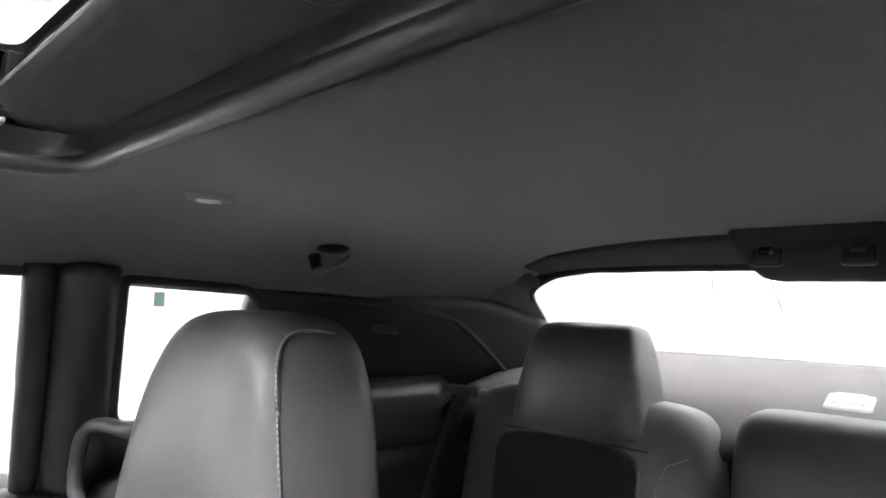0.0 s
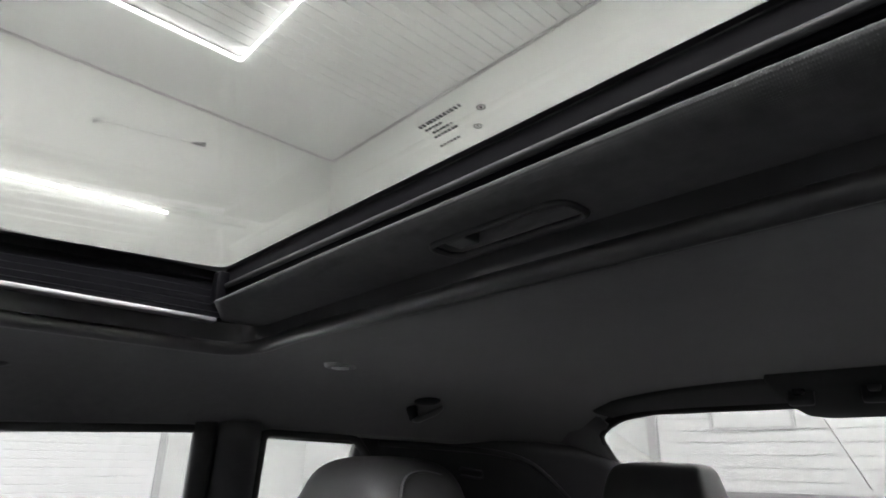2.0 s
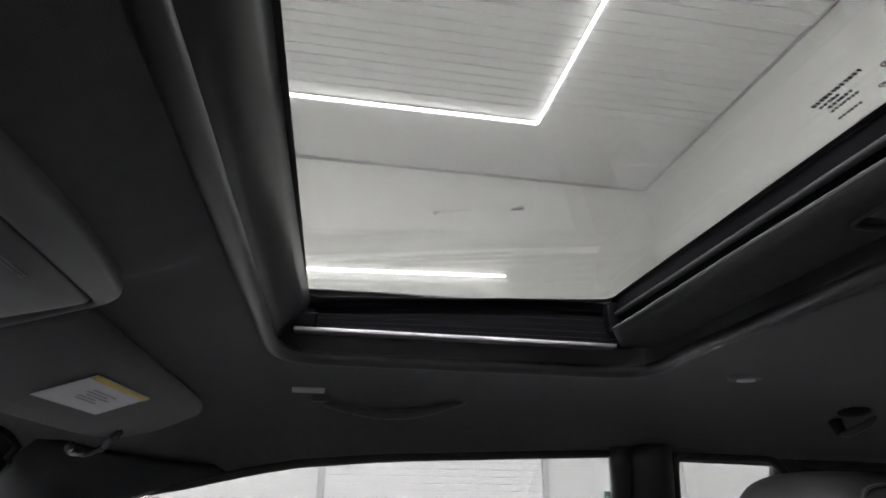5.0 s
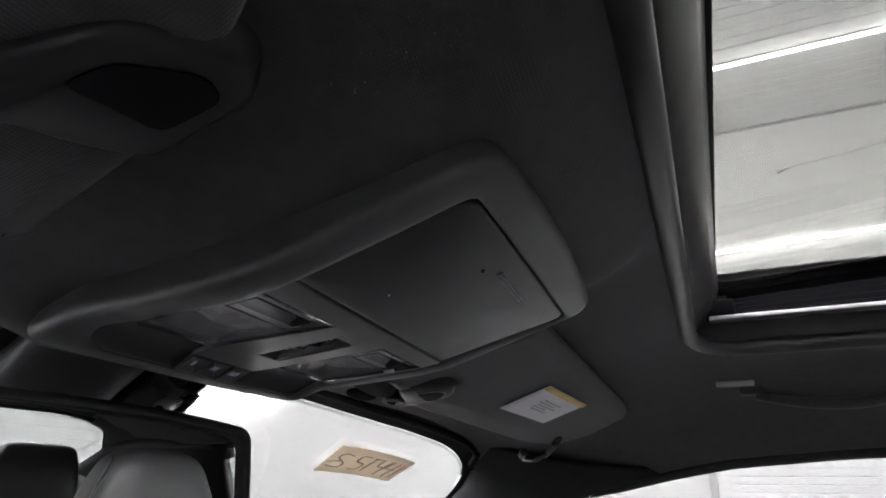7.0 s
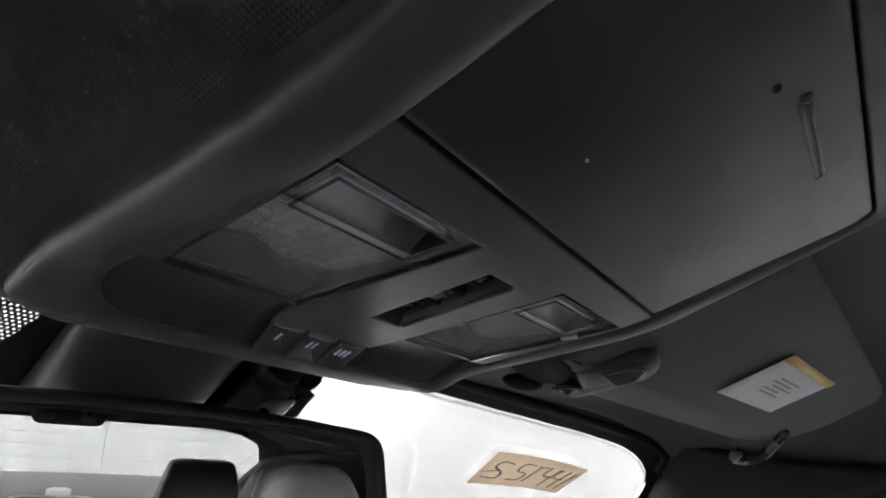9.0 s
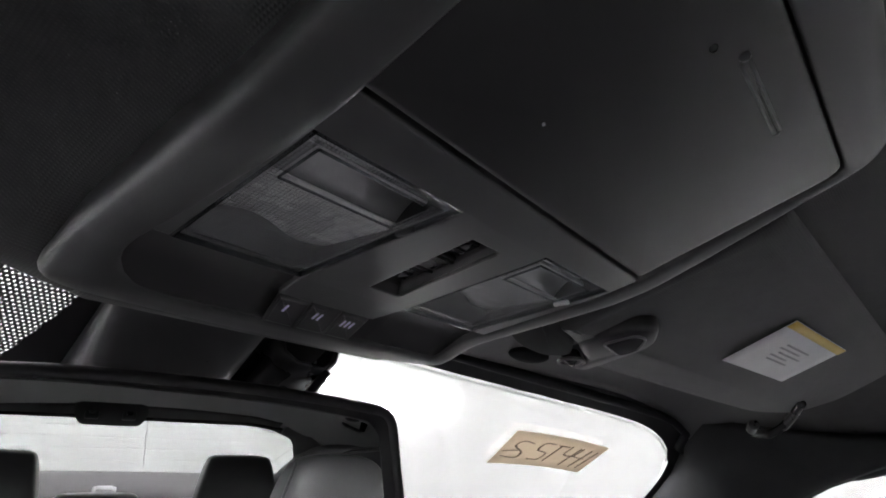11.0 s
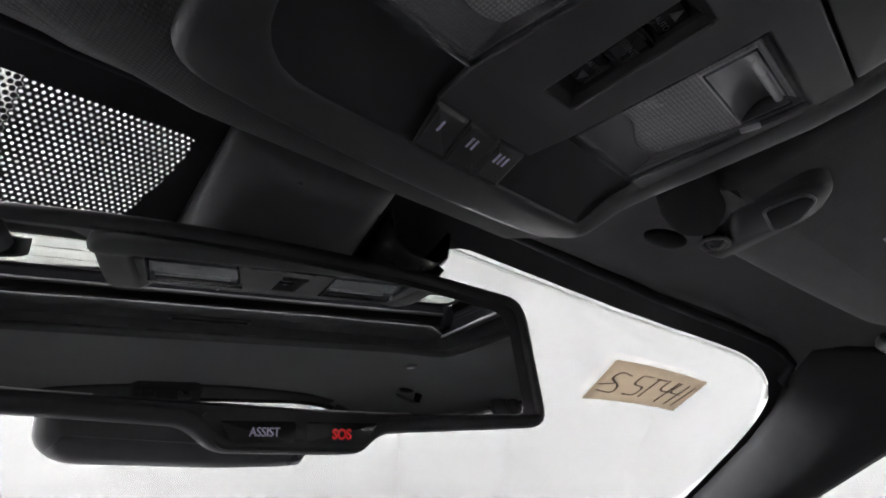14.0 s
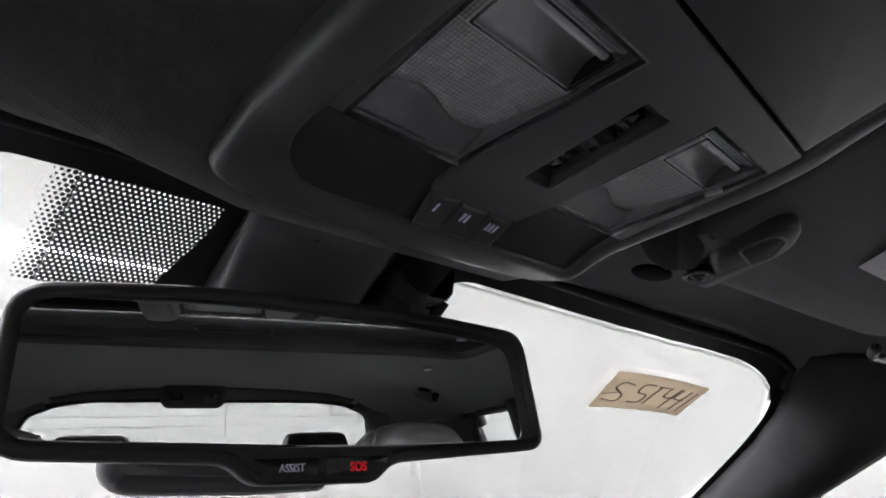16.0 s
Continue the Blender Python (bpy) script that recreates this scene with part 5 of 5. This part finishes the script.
def front_seat(s):
    cx, cy = s * 0.425, -0.665
    seat = thing("front_seat", "black leather front seat with pale seam stitching", "seat", "front seats")
    soft_block([(cx, cy, 0.55, 0.27, 0.10, 0), (cx, cy, 0.75, 0.265, 0.10, 0), (cx, cy - 0.01, 0.86, 0.235, 0.098, 0), (cx, cy - 0.015, 0.93, 0.19, 0.092, 0), (cx, cy - 0.02, 0.97, 0.155, 0.085, 0)], M_SEAT, "backrest", seat)
    soft_block([(cx + s * 0.02, cy - 0.005, 0.88, 0.192, 0.088, 0), (cx + s * 0.013, cy - 0.007, 0.96, 0.174, 0.090, 0), (cx + s * 0.008, cy - 0.008, 1.02, 0.158, 0.090, 0), (cx + s * 0.003, cy - 0.01, 1.08, 0.139, 0.088, 0), (cx, cy - 0.012, 1.125, 0.118, 0.082, 0), (cx, cy - 0.014, 1.150, 0.104, 0.074, 0), (cx, cy - 0.015, 1.166, 0.084, 0.062, 0), (cx, cy - 0.015, 1.174, 0.055, 0.045, 0), (cx, cy - 0.015, 1.177, 0.02, 0.02, 0)], M_SEAT, "headrest", seat)
    soft_block([(cx, -0.35, 0.42, 0.26, 0.28, 0), (cx, -0.35, 0.55, 0.26, 0.28, 0), (cx, -0.35, 0.58, 0.22, 0.24, 0)], M_SEAT, "cushion", seat)
    i = -s
    seam = [(cx + i * 0.158, cy + 0.035, 0.92), (cx + i * 0.146, cy + 0.042, 1.0), (cx + i * 0.129, cy + 0.042, 1.08), (cx + i * 0.114, cy + 0.036, 1.125), (cx + i * 0.102, cy + 0.020, 1.150), (cx + i * 0.096, cy - 0.01, 1.158), (cx + i * 0.092, cy - 0.05, 1.153)]
    seam = [tuple(v) for v in smooth(seam, 5)]
    stitched([(x + i * 0.003, y + 0.009, z + 0.002) for x, y, z in seam], seat, 56)
    part("piping", tube([(x - i * 0.001, y + 0.006, z + 0.001) for x, y, z in seam], 0.0026, sides=8), M_SEAT, seat)
    o = s
    part("belt_guide", tube(smooth([(cx + o * 0.185, cy + 0.06, 0.915), (cx + o * 0.225, cy + 0.075, 0.91), (cx + o * 0.255, cy + 0.08, 0.935), (cx + o * 0.262, cy + 0.08, 0.97), (cx + o * 0.255, cy + 0.078, 1.005), (cx + o * 0.225, cy + 0.07, 1.022), (cx + o * 0.155, cy + 0.055, 1.022)], 5), 0.0095, sides=10), M_PLASTIC, seat, "black seat belt guide loop")
    return seat


front_seat(1)
front_seat(-1)

rear = thing("rear_bench", "black leather rear bench with suede centre panels and fixed headrests", "seat")
for s in (1, -1):
    cx = s * 0.315
    soft_block([(cx, -1.22, 0.50, 0.235, 0.10, 0), (cx, -1.24, 0.75, 0.23, 0.095, 0), (cx, -1.255, 0.95, 0.226, 0.085, 0), (cx, -1.265, 1.02, 0.215, 0.072, 0), (cx, -1.27, 1.048, 0.195, 0.05, 0), (cx, -1.272, 1.056, 0.13, 0.03, 0)], M_SEAT, "backrest", rear)
    hx = cx - s * 0.006
    soft_block([(hx, -1.245, 0.985, 0.122, 0.062, 0), (hx, -1.248, 1.01, 0.121, 0.068, 0), (hx, -1.252, 1.08, 0.112, 0.066, 0), (hx, -1.256, 1.135, 0.100, 0.058, 0), (hx, -1.259, 1.160, 0.093, 0.050, 0), (hx, -1.262, 1.173, 0.084, 0.038, 0), (hx, -1.264, 1.178, 0.06, 0.02, 0)], M_SEAT, "headrest", rear, power=7)
    soft_block([(cx, -1.150, 0.55, 0.125, 0.02, 0), (cx, -1.163, 0.80, 0.125, 0.02, 0), (cx, -1.178, 0.95, 0.13, 0.016, 0), (cx, -1.184, 0.995, 0.128, 0.012, 0)], M_SUEDE, "centre_panel", rear, "black suede panel", power=8)
    stitched([(cx - s * 0.150, -1.170, 0.80), (cx - s * 0.152, -1.176, 0.94), (cx - s * 0.165, -1.184, 0.975), (cx - s * 0.195, -1.19, 0.99)], rear, 30)
    part("seam", tube([(cx + u * 0.138, -1.186, 0.99) for u in np.linspace(-1, 1, 9)], 0.002, sides=6), M_PLASTIC, rear)
soft_block([(-0.055, -1.20, 0.50, 0.115, 0.10, 0), (-0.055, -1.205, 0.80, 0.115, 0.10, 0), (-0.055, -1.21, 0.97, 0.113, 0.09, 0), (-0.055, -1.215, 1.04, 0.110, 0.078, 0), (-0.055, -1.22, 1.065, 0.10, 0.06, 0), (-0.055, -1.222, 1.072, 0.08, 0.035, 0)], M_SEAT, "centre_backrest", rear, power=5)
soft_block([(0, -0.98, 0.40, 0.56, 0.24, 0), (0, -0.98, 0.56, 0.56, 0.24, 0), (0, -0.98, 0.59, 0.52, 0.2, 0)], M_SEAT, "cushion", rear)

anchor = thing("child_seat_anchor_cover", "pale grey plastic anchor cover on the parcel shelf", "anchor cover")
AM = Matrix.Translation((-0.042, -1.46, 1.064)) @ Matrix.Rotation(radians(-11), 4, "X")
part("base", box(-0.033, 0.033, -0.040, 0.040, -0.006, 0.008, 0.005, m=AM), M_COVER, anchor)
part("flap", box(-0.022, 0.022, -0.032, 0.024, 0.006, 0.012, 0.003, m=AM), M_COVER, anchor)
for s in (1, -1):
    belt = thing("seat_belt", "black woven rear seat belt hanging from its guide", "seat belt", "seat belts")
    rows = [[(s * (x + d), y - d * 0.3, z) for d in (-0.022, 0.0, 0.022)] for x, y, z in ((0.54, -1.21, 1.035), (0.545, -1.19, 1.02), (0.55, -1.17, 0.97), (0.56, -1.13, 0.85), (0.57, -1.1, 0.65))]
    solid(part("webbing", sheet(rows), M_SUEDE, belt), 0.0015)
    part("guide", box(s * 0.555 - 0.045, s * 0.555 + 0.045, -1.235, -1.20, 1.025, 1.042, 0.006), M_BADGE2, belt, "grey plastic belt guide")

# ---- the workshop hall ----
# west wall (X0) is unseen, set close to bounce light into the driver's side
X0, X1, Y0, Y1, ZC = -3.6, 7.0, -4.44, 8.0, 5.55
tagged(part("floor", box(X0 - 0.2, X1 + 0.2, Y0 - 0.2, Y1 + 0.2, -0.2, 0.0), M_FLOOR, smooth=False), "light grey coated hall floor", "floor", kind="structure")
for name, b in (("wall_east", (X1, X1 + 0.2, Y0, Y1, 0, ZC)), ("wall_west_unseen", (X0 - 0.2, X0, Y0, Y1, 0, ZC)), ("wall_north", (X0 - 0.2, X1 + 0.2, Y1, Y1 + 0.2, 0, ZC)), ("wall_south", (X0 - 0.2, X1 + 0.2, Y0 - 0.2, Y0, 0, ZC))):
    tagged(part(name, box(*b), M_WALL, smooth=False), "plain white painted hall wall", "wall", kind="structure")
prof = []
x = X0 - 0.2
while x < X1 + 0.2:
    d = 0.012 if x < 5.3 else 0.003
    prof += [(x, ZC), (x + 0.105, ZC), (x + 0.112, ZC + d), (x + 0.136, ZC + d), (x + 0.143, ZC)]
    x += 0.15
bm = sheet([[(a, y, z) for a, z in prof] for y in (Y0 - 0.2, Y1 + 0.2)])
hall_ceiling = solid(part("ceiling", bm, M_CEIL, smooth=False), 0.05, 1)
tagged(hall_ceiling, "white ribbed metal hall ceiling", "ceiling", kind="structure")
tagged(part("trim", box(X1 - 0.03, X1 - 0.002, Y0 + 0.04, Y1, ZC - 0.030, ZC - 0.003), M_EDGE, smooth=False), "grey edge strip between wall and ceiling", "trim", kind="structure")
tagged(part("trim", box(X0, X1, Y0 + 0.002, Y0 + 0.03, ZC - 0.030, ZC - 0.003), M_EDGE, smooth=False), "grey edge strip between wall and ceiling", "trim", kind="structure")


def led(a, b, z_label="white linear LED tube under the hall ceiling"):
    a, b = Vector(a), Vector(b)
    t = thing("led_tube", z_label, "lamp", "LED tubes")
    d = (b - a).normalized()
    part("tube", tube([a + d * 0.01, b - d * 0.01], 0.022, sides=8), M_LED, t, "glowing white tube")
    up = Vector((0, 0, 0.024)) if abs(a.x - X1) > 0.3 and abs(a.y - Y1) > 0.3 else Vector((0.026, 0, 0)) if abs(a.y - Y1) > 0.3 else Vector((0, 0.02, 0))
    part("holder", tube([a + up, b + up], 0.014, sides=6), M_BADGE, t)
    return t


ZL = ZC - 0.05
for x in (5.57, 1.2):
    for k in range(4):
        led((x, -2.25 + 1.75 * k, ZL), (x, -2.25 + 1.75 * (k + 1), ZL))
for y in (-2.25, 4.75):
    for k in range(3):
        led((5.57 - 1.457 * k, y, ZL), (5.57 - 1.457 * (k + 1), y, ZL))
# unseen flat lamps, added to throw more light into the cabin
for x, y in [(1.5, -1.4 + 1.9 * k) for k in range(4)] + [(-2.2, -2.0 + 1.9 * k) for k in range(5)]:
    pl = thing("added_ceiling_lamp", "unseen flat LED ceiling lamp, added to light the cabin", "lamp", "ceiling lamps")
    part("frame", box(x - 0.36, x + 0.36, y - 0.76, y + 0.76, ZC - 0.03, ZC + 0.004, 0.004, 1), M_BADGE, pl, smooth=False)
    part("diffuser", box(x - 0.33, x + 0.33, y - 0.73, y + 0.73, ZC - 0.036, ZC - 0.02, 0.002, 1), M_PANEL, pl, "glowing white diffuser", smooth=False)
for k in range(3):
    led((X1 - 0.05, -2.18 + 1.75 * k, 3.96 - 0.065 * k), (X1 - 0.05, -2.18 + 1.75 * (k + 1), 3.895 - 0.065 * k), "white linear LED tube on the hall wall")
# front wall tubes hidden by the mirror, added to light the console from ahead
for k in range(3):
    led((-1.0 + 1.75 * k, Y1 - 0.034, 3.9), (-1.0 + 1.75 * (k + 1), Y1 - 0.034, 3.9), "white linear LED tube on the hall wall")

for a, b in (((X1 - 0.08, 5.9, 2.52), (X1 - 0.08, 7.8, 2.52)), ((5.0, Y1 - 0.08, 2.98), (6.8, Y1 - 0.08, 2.98))):
    wl = thing("wall_lamp", "bright white LED batten lamp on the hall wall", "lamp", "wall lamps")
    d = Vector((0.05, 0, 0)) if a[0] == b[0] else Vector((0, 0.05, 0))
    part("holder", tube([Vector(a) + d, Vector(b) + d], 0.028, sides=8), M_BADGE, wl)
    part("tube", tube([a, b], 0.030, sides=12), M_PANEL, wl, "glowing white tube")
pipe = thing("wall_bracket", "thin grey rod with two end fittings on the hall wall", "bracket")
part("rod", tube([(X1 - 0.03, -1.25, 4.87), (X1 - 0.03, -2.44, 5.02)], 0.0045, sides=6), M_BADGE, pipe)
part("fitting", tube([(X1 - 0.03, -2.30, 5.0), (X1 - 0.05, -2.47, 5.035)], [0.012, 0.035], sides=8), M_GREYMETAL, pipe)
part("fitting", tube([(X1 - 0.03, -1.17, 4.84), (X1 - 0.05, -1.30, 4.875)], [0.03, 0.02], sides=8), M_BADGE, pipe)


def slat_door(name, m, width, height, label):
    d = thing(name, label, "door", kind="structure")
    me = None
    n = int(height / 0.078)
    for k in range(n):
        if me is None:
            first = part("slat", box(-width / 2, width / 2, -0.02, 0.0, 0.001, 0.0745, 0.003, 1), M_SLAT, d, smooth=False)
            me, ob = first.data, first
        else:
            ob = new("slat", me)
            ob.parent = d
        ob.matrix_basis = Matrix.Translation((0, 0, 0.078 * k))
    part("backing", box(-width / 2, width / 2, 0.0, 0.02, 0, n * 0.078), M_SLAT, d, smooth=False)
    for s in (1, -1):
        part("track", box(s * width / 2 - 0.04, s * width / 2 + 0.04, -0.05, 0.02, 0, n * 0.078 + 0.1, 0.006, 1), M_BADGE, d, smooth=False)
    d.matrix_basis = m
    return d


slat_door("door_1", Matrix.Translation((X1 - 0.022, -1.27, 0)) @ Matrix.Rotation(radians(-90), 4, "Z"), 2.64, 2.9, "white slatted roller door in the side wall, shut")
slat_door("door_2", Matrix.Translation((-0.3, Y0 + 0.022, 0)) @ Matrix.Rotation(radians(180), 4, "Z"), 4.6, 3.6, "white slatted roller door behind the car, shut")
win = thing("door_window", "white framed viewing panel in the roller door", "door panel")
for a in (1.30 - 0.26, 1.30 + 0.26):
    part("frame_bar", box(a - 0.012, a + 0.012, Y0 + 0.045, Y0 + 0.06, 1.41, 1.57, 0.003, 1), M_BADGE, win, smooth=False)
for c in (1.41, 1.57):
    part("frame_bar", box(1.04, 1.56, Y0 + 0.045, Y0 + 0.059, c - 0.012, c + 0.012, 0.003, 1), M_BADGE, win, smooth=False)
part("sheet", box(1.04, 1.56, Y0 + 0.040, Y0 + 0.048, 1.41, 1.57), M_SLAT, win, smooth=False)
sign = thing("wall_sign", "small green and dark sign on the hall wall", "sign")
part("board", box(X1 - 0.03, X1 - 0.004, -3.46, -3.34, 1.10, 1.27, 0.004, 1), M_GREEN, sign)
